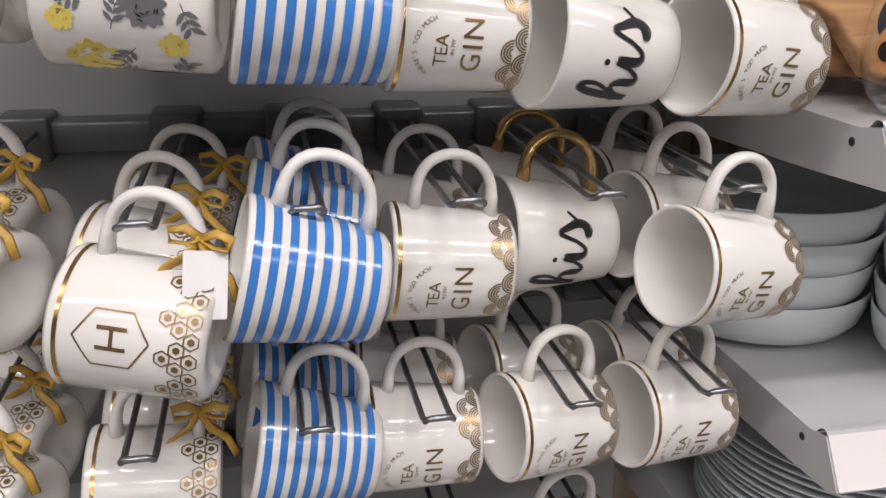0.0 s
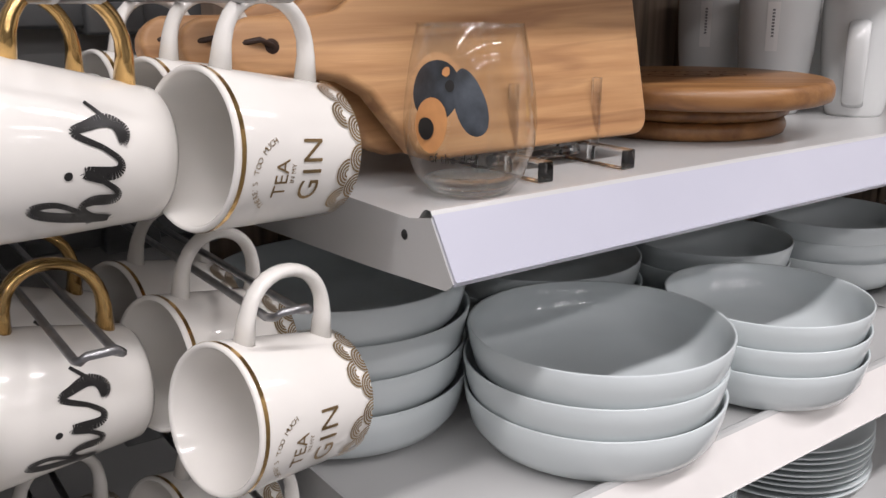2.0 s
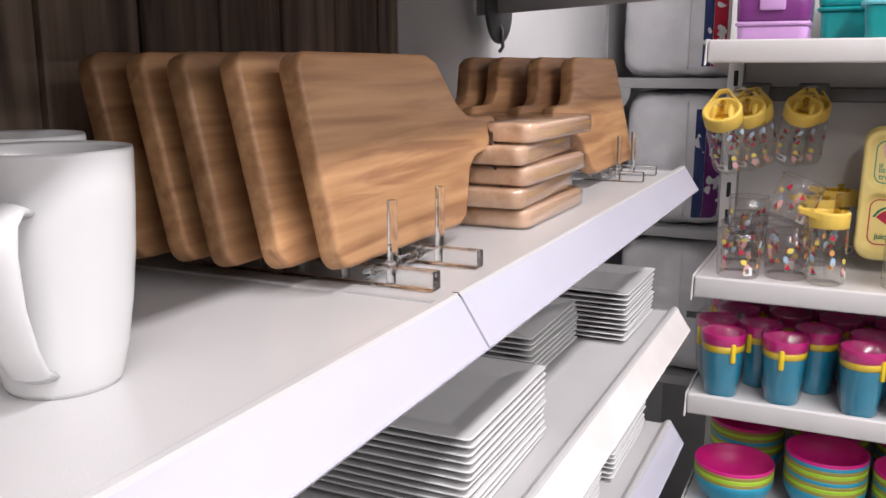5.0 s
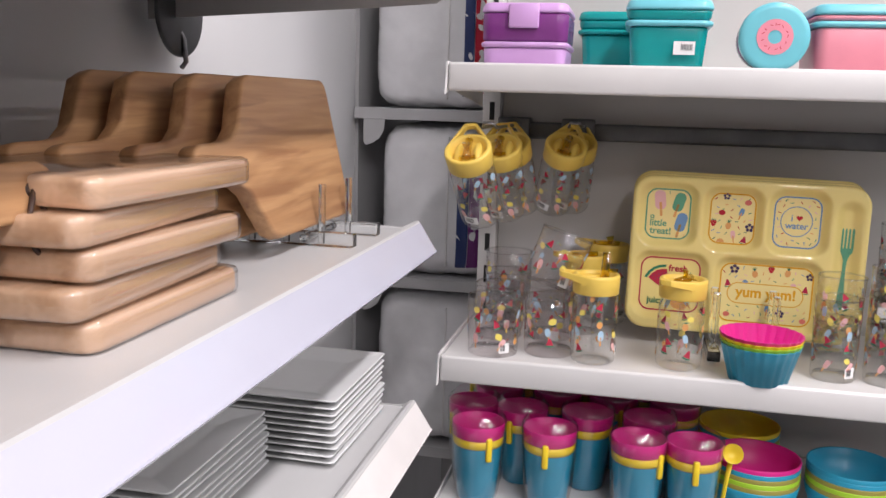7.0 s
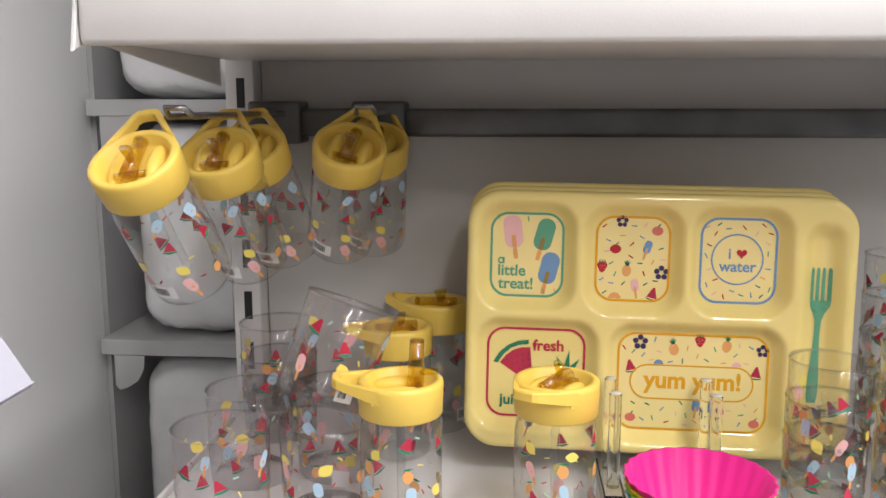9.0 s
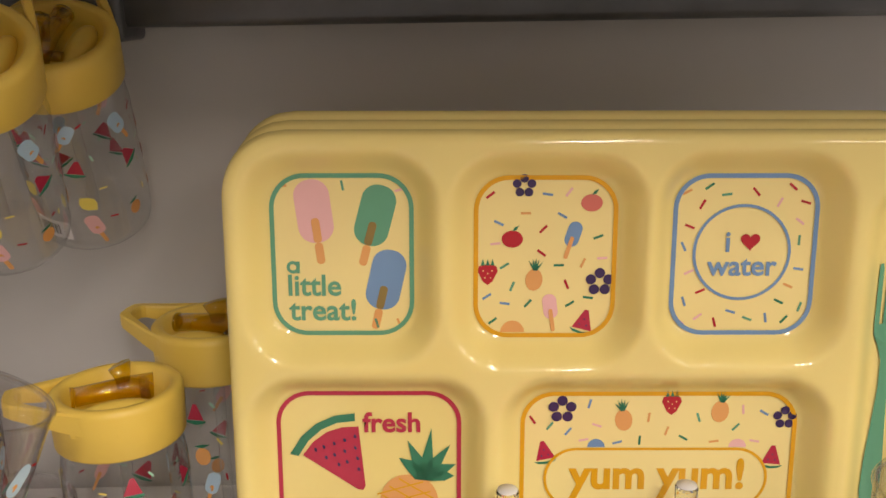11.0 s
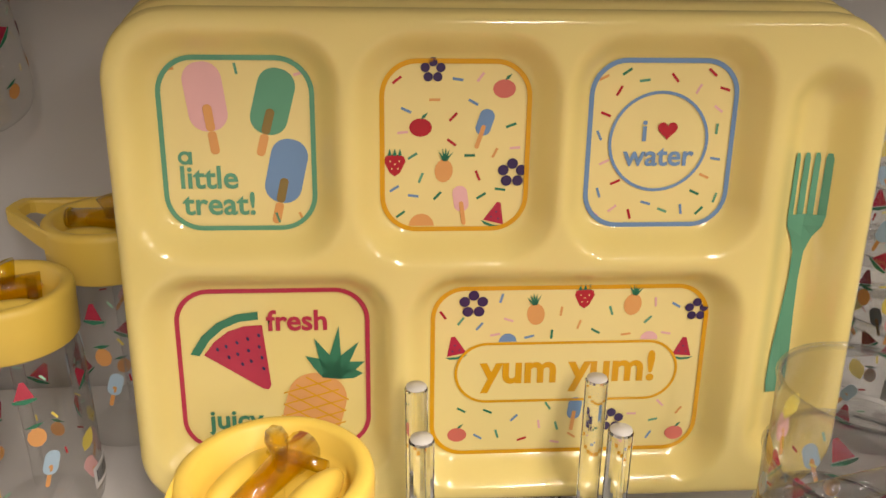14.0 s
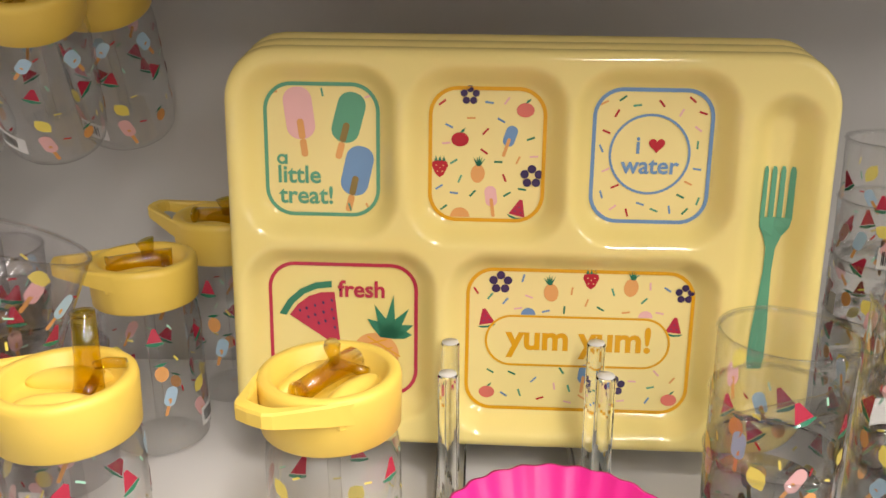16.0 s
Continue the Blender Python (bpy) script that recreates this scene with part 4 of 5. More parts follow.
        for a, b in zip(rows[1:], rows[2:]):
            g.faces.new((a[i], b[i], b[(i + 1) % n], a[(i + 1) % n]))
    return g


part("painted_patch", blob(-0.0180, 0.064, 0.0195, 0.0175, -4, 0.04, 1, on_glass(0.0005)), DOGGREY, gl)
part("painted_patch", blob(-0.0195, 0.0450, 0.0130, 0.0155, 0, 0.04, 2, on_glass(0.0011)), DOGTAN, gl)
part("painted_ear", blob(0.0085, 0.0575, 0.0098, 0.0205, 22, 0.05, 3, on_glass(0.0009)), DOGGREY, gl)
part("painted_nose", blob(-0.0220, 0.0430, 0.0062, 0.0066, 0, 0.04, 4, on_glass(0.0019)), BLACK, gl)
part("painted_eye", blob(-0.0056, 0.067, 0.0034, 0.0032, 0, 0.04, 5, on_glass(0.0013)), BLACK, gl)
part("painted_brow", blob(-0.0088, 0.0745, 0.0032, 0.0024, 15, 0.08, 6, on_glass(0.0013)), DOGTAN, gl)
part("words", lettering("of the dog", 0.0085, on_glass(0.0010), -0.022, 0.0235, shear=0.2), BLACK, gl)


# ---- end shelving across the aisle's end ----
shell("back_panel_end", box(BB, -1.3, 0.08, BB + 0.02, 0.429, 2.15, 0.002), PANEL_B, "cream steel panel behind the children's tableware", "back panel")
for yy in (0.430, -0.56):
    up = thing("upright_post", "white slotted steel post of the end shelving", "post", "slotted posts")
    part("post", box(BB - 0.022, yy - 0.0005, 0.08, BB + 0.02, yy + 0.026, 2.15, 0.001), SHELF_B, up)
    if yy > 0:
        for k in range(22):
            z = 0.72 + k * 0.05
            # slots are dark pieces laid on the post, shade painted rather than cut
            part("slot", box(BB - 0.0226, yy + 0.008, z, BB - 0.0215, yy + 0.0155, z + 0.027), GAP_SHADE, up, smooth=False)


def end_shelf(zt, drop=0.034):
    s = thing("shelf", "white steel shelf with a plain upright front edge", "shelf", "end shelves")
    part("deck", box(BF + 0.014, -0.55, zt - 0.03, BB - 0.004, 0.452, zt - 0.004, 0.002), SHELF_B, s, smooth=False)
    part("front_edge", box(BF, -0.55, zt - drop, BF + 0.013, 0.4515, zt, 0.0035, 2), SHELF_B, s)
    part("edge_groove", box(BF + 0.0132, -0.55, zt - 0.008, BF + 0.016, 0.4515, zt - 0.0035), GREY, s, smooth=False)
    cap = slab([(BF - 0.004, zt - drop - 0.004), (BF + 0.02, zt - drop + 0.004), (BF + 0.26, zt - drop - 0.02), (BF + 0.26, zt), (BF + 0.004, zt + 0.001), (BF + 0.002, zt - 0.012)], 0.003, 0.0008, 1)
    cap.transform(Matrix.Translation((0, 0.4555, 0)) @ Matrix.Rotation(radians(90), 4, "X"))
    part("end_plate", cap, SHELF_B, s, smooth=False)
    return s


TZ = 1.443
for zz in (TZ, BZ + 0.004, 0.886, 0.69, 0.45):
    end_shelf(zz)
rl = thing("hook_rail", "dark grey steel rail for bottle hooks", "rail", "hook rails")
part("bar", box(BB - 0.04, -0.54, 1.3445, BB - 0.012, 0.428, 1.3695, 0.004), RAIL, rl)
part("bracket", box(BB - 0.012, 0.40, 1.338, BB - 0.002, 0.428, 1.376, 0.002), RAIL, rl)


def end_hook(y, x1, z=1.36):
    h = thing("double_wire_hook", "double-wire steel hook holding drinking bottles", "hook", "wire hooks", pose(BB - 0.04, y, z))
    part("clip", box(-0.006, -0.024, -0.022, 0.031, 0.024, 0.016, 0.003), RAIL, h)
    L = BB - 0.04 - x1
    part("wire", tube([(-0.002, -0.0085, 0.006), (-L + 0.01, -0.0085, 0.006), (-L, -0.006, 0.0115), (-L, 0.006, 0.0115), (-L + 0.01, 0.0085, 0.006), (-0.002, 0.0085, 0.006)], 0.0021, 8), STEEL, h)


end_hook(0.405, 2.09)
end_hook(0.311, 2.25)


# ---- printed fruit ----
def pop_shape(cx, cy, deg, s):
    return turned(rrect(-0.0035, -0.001, 0.0035, 0.0115, 0.0034, 5), cx, cy, deg, s), turned(rrect(-0.0010, -0.0075, 0.0010, 0.004, 0.0009, 2), cx, cy, deg, s)


def fruit_wrap(parent, radius, z0, z1, count, seed, size=1.0):
    """Small printed fruits and ice lollies spread round a clear wall."""
    q = random.Random(seed)
    def lay(mat, outline, lift=0.0004):
        g = bmesh.new()
        f = lambda u, v: Vector(((radius(v) + lift) * math.cos(u / 0.03), (radius(v) + lift) * math.sin(u / 0.03), v))
        patch(g, outline, f)
        part("fruit_print", g, mat, parent)
    cols = [PINKP, MINTP, SKYP]
    for i in range(count):
        u = 0.1885 * ((i * 0.569840) % 1.0)
        v = z0 + (z1 - z0) * (0.06 + 0.88 * ((i * 0.754878 + 0.3) % 1.0))
        s, d, kind = size * q.uniform(0.9, 1.1), q.uniform(-35, 35), i % 6
        if kind == 0 or kind == 3:
            lay(MELON, turned([(-0.0045, 0), (0.0045, 0), (0.001, 0.009), (-0.001, 0.009)], u, v, d, s))
            lay(DGREEN, turned([(-0.0055, -0.0004), (-0.005, -0.0015), (0, -0.0026), (0.005, -0.0015), (0.0055, -0.0004)], u, v, d, s))
        elif kind == 1 or kind == 4:
            a, b = pop_shape(u, v, d, s)
            lay(cols[(i // 2) % 3], a)
            lay(STICK, b, 0.0003)
        elif kind == 2:
            lay(LEMONP, turned([(-0.0055, 0), (-0.003, 0.003), (0, 0.0042), (0.003, 0.003), (0.0058, 0), (0.003, -0.003), (0, -0.0042), (-0.003, -0.003)], u, v, d * 2, s))
        else:
            lay(STICK, disc(u, v, 0.0038 * s, 10, 1.2))
            lay(DGREEN, turned([(-0.004, 0.005), (0, 0.0042), (0.004, 0.006), (0, 0.0062)], u, v, d * 0.3, s))
        lay([MINTP, REDP, LEMONP][i % 3], turned([(-0.002, -0.0005), (0.002, -0.0005), (0.002, 0.0005), (-0.002, 0.0005)], u + 0.009, v + 0.008, q.uniform(0, 180), s))


def barcode_label(parent, r, a_deg, z, w=0.019, h=0.012):
    f = lambda rr: (lambda u, v: Vector(((rr) * math.cos(radians(a_deg) + u / r), rr * math.sin(radians(a_deg) + u / r), v)))
    g = bmesh.new()
    for i in range(4):
        patch(g, [(-w / 2 + i * w / 4, z), (-w / 2 + (i + 1) * w / 4, z), (-w / 2 + (i + 1) * w / 4, z + h), (-w / 2 + i * w / 4, z + h)], f(r + 0.0006))
    part("price_label", g, PAPER, parent, "white barcode label")
    g = bmesh.new()
    q = random.Random(int(a_deg * 7))
    x = -w / 2 + 0.002
    while x < w / 2 - 0.006:
        b = q.uniform(0.0003, 0.0009)
        patch(g, [(x, z + 0.003), (x + b, z + 0.003), (x + b, z + h - 0.002), (x, z + h - 0.002)], f(r + 0.0009))
        x += b + q.uniform(0.0003, 0.0007)
    part("barcode", g, BLACK, parent)


def bottle(up_spout=True, seed=1, label_at=170):
    """A clear drinking bottle; its carrying loop points along +x."""
    t = thing("drinking_bottle", "clear fruit-print drinking bottle with yellow flip lid", "bottle", "drinking bottles")
    R = 0.0295
    part("body", lathe([(0, 0.004), (0.018, 0.003), (0.024, 0), (0.0285, 0.003), (R, 0.009), (R, 0.078), (0.0285, 0.086), (0.0262, 0.091), (0.0262, 0.1)], 44), PLASTIC, t)
    fruit_wrap(t, lambda v: R, 0.008, 0.088, 24, seed, 1.0)
    barcode_label(t, R, label_at, 0.012)
    lid = part("lid", lathe([(0.0255, 0.0925), (0.0292, 0.0925), (0.0300, 0.0935), (0.0308, 0.114), (0.0304, 0.1165), (0.029, 0.1178), (0.0262, 0.1178), (0.0248, 0.1168), (0.0236, 0.110), (0.021, 0.1082), (0, 0.1078)], 48), LID, t, "matt yellow screw lid")
    half = [(0.002, 0.0304, 0.0215, 0.0225), (0.014, 0.0270, 0.0225, 0.0195), (0.026, 0.0208, 0.028, 0.0150), (0.0375, 0.0142, 0.0365, 0.0098), (0.0455, 0.0098, 0.0412, 0.0068), (0.0482, 0.0068, 0.0425, 0.0042), (0.0488, 0.0, 0.0428, 0.0)]
    run = half + [(a, -b, c, -d) for a, b, c, d in half[-2::-1]]
    lp = bmesh.new()
    ring_rows = []
    for ox, oy, ix, iy in run:
        rise = 0.0042 * max(0.0, (ox - 0.012) / 0.036) ** 1.3
        deep = 0.0115 - 0.0050 * max(0.0, (ox - 0.01) / 0.038)
        top = 0.1168 + rise
        ring_rows.append([lp.verts.new(p) for p in ((ox - 0.0006, oy * 0.985, top), (ox, oy, top - 0.0012), (ox, oy, top - deep), (ix, iy, top - deep), (ix, iy, top - 0.0012), (ix + 0.0006, iy * 1.02, top))])
    for ra, rb_ in zip(ring_rows, ring_rows[1:]):
        for q in range(6):
            lp.faces.new((ra[q], ra[(q + 1) % 6], rb_[(q + 1) % 6], rb_[q]))
    lp.faces.new(ring_rows[0])
    lp.faces.new(ring_rows[-1][::-1])
    bmesh.ops.recalc_face_normals(lp, faces=lp.faces)
    part("carrying_loop", lp, LID, lid, smooth=False)
    for s in (-1, 1):
        cheek = bmesh.new()
        bmesh.ops.create_uvsphere(cheek, u_segments=20, v_segments=10, radius=1, matrix=Matrix.Translation((0.001, s * 0.0125, 0.1092)) @ Matrix.Diagonal((0.0185, 0.0062, 0.0062, 1)))
        part("well_cheek", cheek, LID, lid)
    if up_spout:
        sp = tube([(-0.010, 0, 0.108), (-0.0105, 0, 0.112), (-0.0112, 0, 0.124), (-0.012, 0, 0.1445)], [0.0072, 0.0064, 0.0056, 0.0052], 8)
        flap = tube([(-0.014, 0, 0.121), (-0.020, 0.001, 0.1225), (-0.027, 0.0015, 0.1222)], [0.003, 0.0045, 0.004], 8, flat=0.5)
    else:
        sp = tube([(0.0185, 0, 0.1150), (0.006, 0, 0.1158), (-0.004, 0, 0.1160), (-0.0165, 0, 0.1150)], [0.0047, 0.0047, 0.0052, 0.0062], 12)
        flap = tube([(-0.003, 0, 0.1165), (-0.0035, 0, 0.1215), (-0.0025, 0, 0.1275)], [0.0036, 0.0046, 0.0068], 8, flat=0.55)
    part("spout", sp, AMBER, lid, "amber translucent flip spout")
    part("spout_mouth", lathe([(0.0028, 0.0), (0.0050, 0.0), (0.0052, 0.0014), (0.0028, 0.0014)], 14, m=(Matrix.Translation((0.0188, 0, 0.1150)) @ Matrix.Rotation(radians(90), 4, "Y") if not up_spout else Matrix.Translation((-0.012, 0, 0.1442)))), AMBER, lid)
    part("spout_tab", flap, AMBER, lid)
    part("hinge_pin", tube([(-0.0125, -0.0105, 0.1135), (-0.0125, 0.0105, 0.1135)], 0.0024, 10), AMBER, lid)
    part("drinking_straw", lathe([(0.003, 0.012), (0.003, 0.11)], 10), PLASTIC, t)
    return t


BU, BD = bottle(True, 3), bottle(False, 5, 160)
BU.matrix_basis = pose(2.112, 0.265, BZ + 0.0005, 0, 0, 100) @ Matrix.Scale(0.955, 4)
BD.matrix_basis = pose(2.121, 0.159, BZ + 0.0005, 0, 0, 150) @ Matrix.Scale(0.955, 4)
copy_thing(BD, pose(2.256, 0.286, BZ + 0.0005, 0, 0, 112))
copy_thing(BD, pose(2.322, 0.258, BZ + 0.0005, 0, 0, 78) @ Matrix.Scale(1.06, 4))


def hung(x, y, z, lean, side, spin=0.0):
    """A bottle that hangs by its loop: the loop stands up, the lid's top looks out to the aisle."""
    return Matrix.Translation((x, y, z)) @ Matrix.Rotation(radians(side), 4, "X") @ Matrix.Rotation(radians(-lean), 4, "Y") @ Matrix.Rotation(radians(spin), 4, "Z") @ Matrix.Translation((-0.0435, 0, -0.1182))


copy_thing(BD, hung(2.105, 0.431, 1.371, 36, -7))
copy_thing(BD, hung(2.185, 0.402, 1.371, 34, -3))
copy_thing(BD, hung(2.245, 0.400, 1.371, 34, -8))
copy_thing(BD, hung(2.262, 0.312, 1.371, 34, 14))
copy_thing(BD, hung(2.322, 0.306, 1.371, 30, 6))


def tumbler(seed=1, h=0.073, r0=0.0322, r1=0.0342, mat=SMOKE):
    t = thing("tumbler", "clear fruit-print plastic tumbler", "tumbler", "clear tumblers")
    part("body", lathe([(0, 0.007), (r0 - 0.004, 0.006), (r0 - 0.003, 0.0), (r0 - 0.001, 0.0), (r0, 0.002), (r1, h), (r1 - 0.0006, h + 0.0006), (r1 - 0.0012, h)], 44), mat, t)
    part("rim", lathe([(r1 + 0.0003, h - 0.0014), (r1 + 0.0008, h), (r1 + 0.0002, h + 0.0012), (r1 - 0.001, h + 0.0006), (r1 - 0.001, h - 0.0012)], 44), PLASTIC, t)
    fruit_wrap(t, lambda v: r0 + (r1 - r0) * v / h, 0.010, h - 0.014, 18, seed, 0.95)
    barcode_label(t, r0, 215, 0.006, 0.014, 0.013)
    return t


TA, TB = tumbler(4), tumbler(9, 0.073, 0.0255, 0.0272, PLASTIC)
TA.matrix_basis = pose(2.114, 0.393, BZ + 0.0005, 0, 0, 0)
copy_thing(TA, pose(2.135, 0.322, BZ + 0.0005, 0, 0, 140))
copy_thing(TA, pose(2.198, 0.398, BZ + 0.0005, 0, 0, 60))
copy_thing(TA, pose(2.215, 0.330, BZ + 0.0005, 0, 0, 250))
copy_thing(TA, pose(2.295, 0.40, BZ + 0.0005, 0, 0, 20))
copy_thing(TA, pose(2.295, 0.40, BZ + 0.030, 0, 0, 80))
copy_thing(TA, Matrix.Translation((2.150, 0.330, BZ + 0.0845)) @ Matrix.Rotation(radians(19), 4, "X") @ Matrix.Rotation(radians(12), 4, "Y"))
TB.matrix_basis = pose(2.130, -0.024, BZ + 0.0005, 0, 0, 0)
copy_thing(TB, pose(2.130, -0.024, BZ + 0.027, 0, 0, 100))
copy_thing(TB, pose(2.130, -0.024, BZ + 0.0535, 1, 0, 30))
for k, (ax, ay, n) in enumerate([(2.128, -0.084, 3), (2.205, -0.125, 3), (2.285, -0.13, 4), (2.128, -0.140, 3), (2.19, -0.19, 3)]):
    for i in range(n):
        copy_thing(TB, pose(ax, ay, BZ + 0.0005 + 0.0335 * i, 0, 0, 77 * i + 40 * k))
st = thing("clear_straw", "thick clear plastic straw leaning in the tumblers", "straw")
part("tube", tube([(2.125, -0.002, 1.165), (2.12, -0.04, 1.178), (2.115, -0.075, 1.208), (2.11, -0.105, 1.25)], 0.0042, 12), PLASTIC, st)


def muffin_cup(mat, z, r1, r0, h, lab):
    t = thing("silicone_cup", lab, "baking cup", "nested silicone cups", pose(2.0925, 0.067, z))
    part("body", lathe([(0, 0.002), (r0 * 0.9, 0.002), (r0, 0.0), (r1, h), (r1 + 0.0012, h + 0.001), (r1 - 0.0006, h + 0.001), (r0 - 0.001, 0.003), (0, 0.0035)], 144, wave=24, amp=0.016), mat, t)


muffin_cup(CYAN, BZ + 0.0005, 0.0455, 0.0335, 0.044, "turquoise fluted silicone cup holding three others")
muffin_cup(LIME, BZ + 0.0055, 0.0461, 0.0333, 0.0432, "lime fluted silicone cup nested in a stack")
muffin_cup(SUNY, BZ + 0.0095, 0.0466, 0.0331, 0.0432, "yellow fluted silicone cup nested in a stack")
muffin_cup(MAGENTA, BZ + 0.0140, 0.0472, 0.0329, 0.0432, "magenta fluted silicone cup on top of the stack")

# ---- divided trays ----
CELLS = [(-0.1383, 0.0193, -0.0813, 0.0855), (-0.0549, 0.0182, 0.0021, 0.0846), (0.0264, 0.0193, 0.0841, 0.0853), (-0.1389, -0.0792, -0.0616, -0.0074), (-0.0344, -0.0851, 0.0822, -0.0078)]
TW, TH, TR, TD, TC = 0.149, 0.103, 0.026, 0.012, -0.007


def sd_rr(u, v, c, grow, r):
    x0, y0, x1, y1 = c
    cx, cy, hx, hy = (x0 + x1) / 2, (y0 + y1) / 2, (x1 - x0) / 2 + grow, (y1 - y0) / 2 + grow
    qx, qy = abs(u - cx) - hx + r, abs(v - cy) - hy + r
    return math.hypot(max(qx, 0), max(qy, 0)) + min(max(qx, qy), 0) - r


def tray_depth(u, v):
    d = 0.0
    for c in CELLS:
        s = -sd_rr(u, v, c, 0.0125, 0.023) / 0.013
        s = min(max(s, 0), 1)
        d = max(d, TD * s * s * (3 - 2 * s))
    s = -sd_rr(u, v, (0.1085, -0.082, 0.127, 0.0775), 0.010, 0.019) / 0.016
    s = min(max(s, 0), 1)
    d = max(d, 0.011 * s * s * (3 - 2 * s))
    e = (-sd_rr(u - TC, v, (-TW, -TH, TW, TH), 0.0, TR)) / 0.004
    if e < 1:
        d = max(d, 0.002 * (1 - max(e, 0)) ** 2)
    return -d


def tray_mesh():
    nu, nv = 200, 132
    vs, fs = [], []
    for j in range(nv + 1):
        s = -1 + 2 * j / nv
        v = TH * math.sin(s * math.pi / 2) * 0.35 + TH * s * 0.65
        over = abs(v) - (TH - TR)
        w = TW - (TR - math.sqrt(max(TR * TR - over * over, 0)) if over > 0 else 0)
        for i in range(nu + 1):
            u = (-1 + 2 * i / nu) * w + TC
            vs.append((u, v, tray_depth(u, v)))
    row = nu + 1
    for j in range(nv):
        for i in range(nu):
            a = j * row + i
            fs.append((a, a + 1, a + row + 1, a + row))
    rim = [i for i in range(row)] + [j * row + nu for j in range(1, nv + 1)] + [nv * row + i for i in range(nu - 1, -1, -1)] + [j * row for j in range(nv - 1, 0, -1)]
    base = len(vs)
    for k in rim:
        x, y, z = vs[k]
        vs.append((x * 1.008, y * 1.012, z - 0.006))
    for k in range(len(rim)):
        n = (k + 1) % len(rim)
        fs.append((rim[k], base + k, base + n, rim[n]))
    me = bpy.data.meshes.new("tray_body")
    me.from_pydata(vs, [], fs)
    me.update()
    return me


U, V = Vector((-0.0094, -0.9999, -0.0145)).normalized(), Vector((0.0726, -0.0151, 0.9972)).normalized()
NN = U.cross(V)
TO = Vector((2.2329, 0.0698, 1.2007)) + NN * TD


def tray_pose(k):
    o = TO - NN * (0.0135 * k) + V * (0.003 * k)
    return Matrix(((U.x, V.x, NN.x, o.x), (U.y, V.y, NN.y, o.y), (U.z, V.z, NN.z, o.z), (0, 0, 0, 1)))


TM = tray_mesh()
trays = []
for k in range(3):
    tr = thing("divided_tray", "butter-yellow melamine children's tray with printed wells" if k == 0 else "butter-yellow melamine children's tray stacked behind another", "tray", "divided trays", tray_pose(k))
    part("body", TM, YELLOW, tr)
    trays.append(tr)
TRAY = trays[0]
flat_at = lambda lift: (lambda u, v: Vector((u, v, -TD + lift)))
F1, F2, F3, F4 = flat_at(0.00025), flat_at(0.0005), flat_at(0.00075), flat_at(0.001)


def print_on(name, mat, shapes, f):
    for o in shapes:
        g = bmesh.new()
        patch(g, o, f)
        part(name, g, mat, TRAY, smooth=False)


BORD = [TEALP, ORANGEP, BLUEP, MELON, ORANGEP]
for c, mat in zip(CELLS, BORD):
    o = rrect(*c, 0.0135, 10)
    if mat is not MELON:
        print_on("printed_field", CREAMP, [o], F1)
    g = bmesh.new()
    band(g, o, 0.0019, F3)
    part("printed_border", g, mat, TRAY, smooth=False)


def sprinkles(c, n, seed, avoid=()):
    q = random.Random(seed)
    by = {}
    x0, y0, x1, y1 = c
    tries = 0
    put = []
    while len(put) < n and tries < 4000:
        tries += 1
        u, v = q.uniform(x0 + 0.004, x1 - 0.004), q.uniform(y0 + 0.004, y1 - 0.004)
        if any(math.hypot(u - a, v - b) < r for a, b, r in avoid) or any(math.hypot(u - a, v - b) < 0.0075 for a, b in put):
            continue
        put.append((u, v))
        mat = q.choice([REDP, DGREEN, BLUEP, PINKP, STICK, TEALP])
        by.setdefault(mat, []).append(turned([(-0.0021, -0.0005), (0.0021, -0.0005), (0.0021, 0.0005), (-0.0021, 0.0005)], u, v, q.uniform(0, 180)))
    for mat, sh in by.items():
        print_on("sprinkle_print", mat, sh, F2)


def lolly(cx, cy, deg, s, mat):
    body = turned(rrect(-0.0085, -0.009, 0.0085, 0.0215, 0.0078, 8)[:], cx, cy, deg, s)
    print_on("ice_lolly_print", mat, [body], F2)
    print_on("lolly_stick_print", STICK, [turned(rrect(-0.002, -0.0195, 0.002, -0.009, 0.0018, 4), cx, cy, deg, s)], F2)
    print_on("lolly_stick_print", BROWNP if mat is not PINKP else STICK, [turned(rrect(-0.002, -0.009, 0.002, 0.003, 0.0018, 4), cx, cy, deg, s)], F3)


def berry(cx, cy, s=1.0):
    print_on("berry_print", NAVYP, [disc(cx + 0.0033 * s * math.cos(radians(72 * i + 18)), cy + 0.0033 * s * math.sin(radians(72 * i + 18)), 0.0019 * s, 12) for i in range(5)], F3)


def melon(cx, cy, deg, s, seeds=3):
    print_on("melon_print", MELON, [turned([(-0.0042, 0), (0.0042, 0), (0.0008, 0.0085), (-0.0008, 0.0085)], cx, cy, deg, s)], F2)
    print_on("melon_rind_print", DGREEN, [turned([(-0.0052, -0.0002), (-0.0035, -0.0016), (0, -0.0022), (0.0035, -0.0016), (0.0052, -0.0002), (0.0036, -0.0006), (0, -0.0011), (-0.0036, -0.0006)], cx, cy, deg, s)], F2)
    print_on("seed_print", NAVYP, [disc(*turned([p], cx, cy, deg, s)[0], 0.0004 * s, 8) for p in ((-0.0015, 0.002), (0.0015, 0.002), (0, 0.0045))], F3)


def pineapple(cx, cy, s, deg=0):
    print_on("pineapple_print", STICK, [turned(disc(0, 0, 0.0036, 16, 1.3), cx, cy, deg, s)], F2)
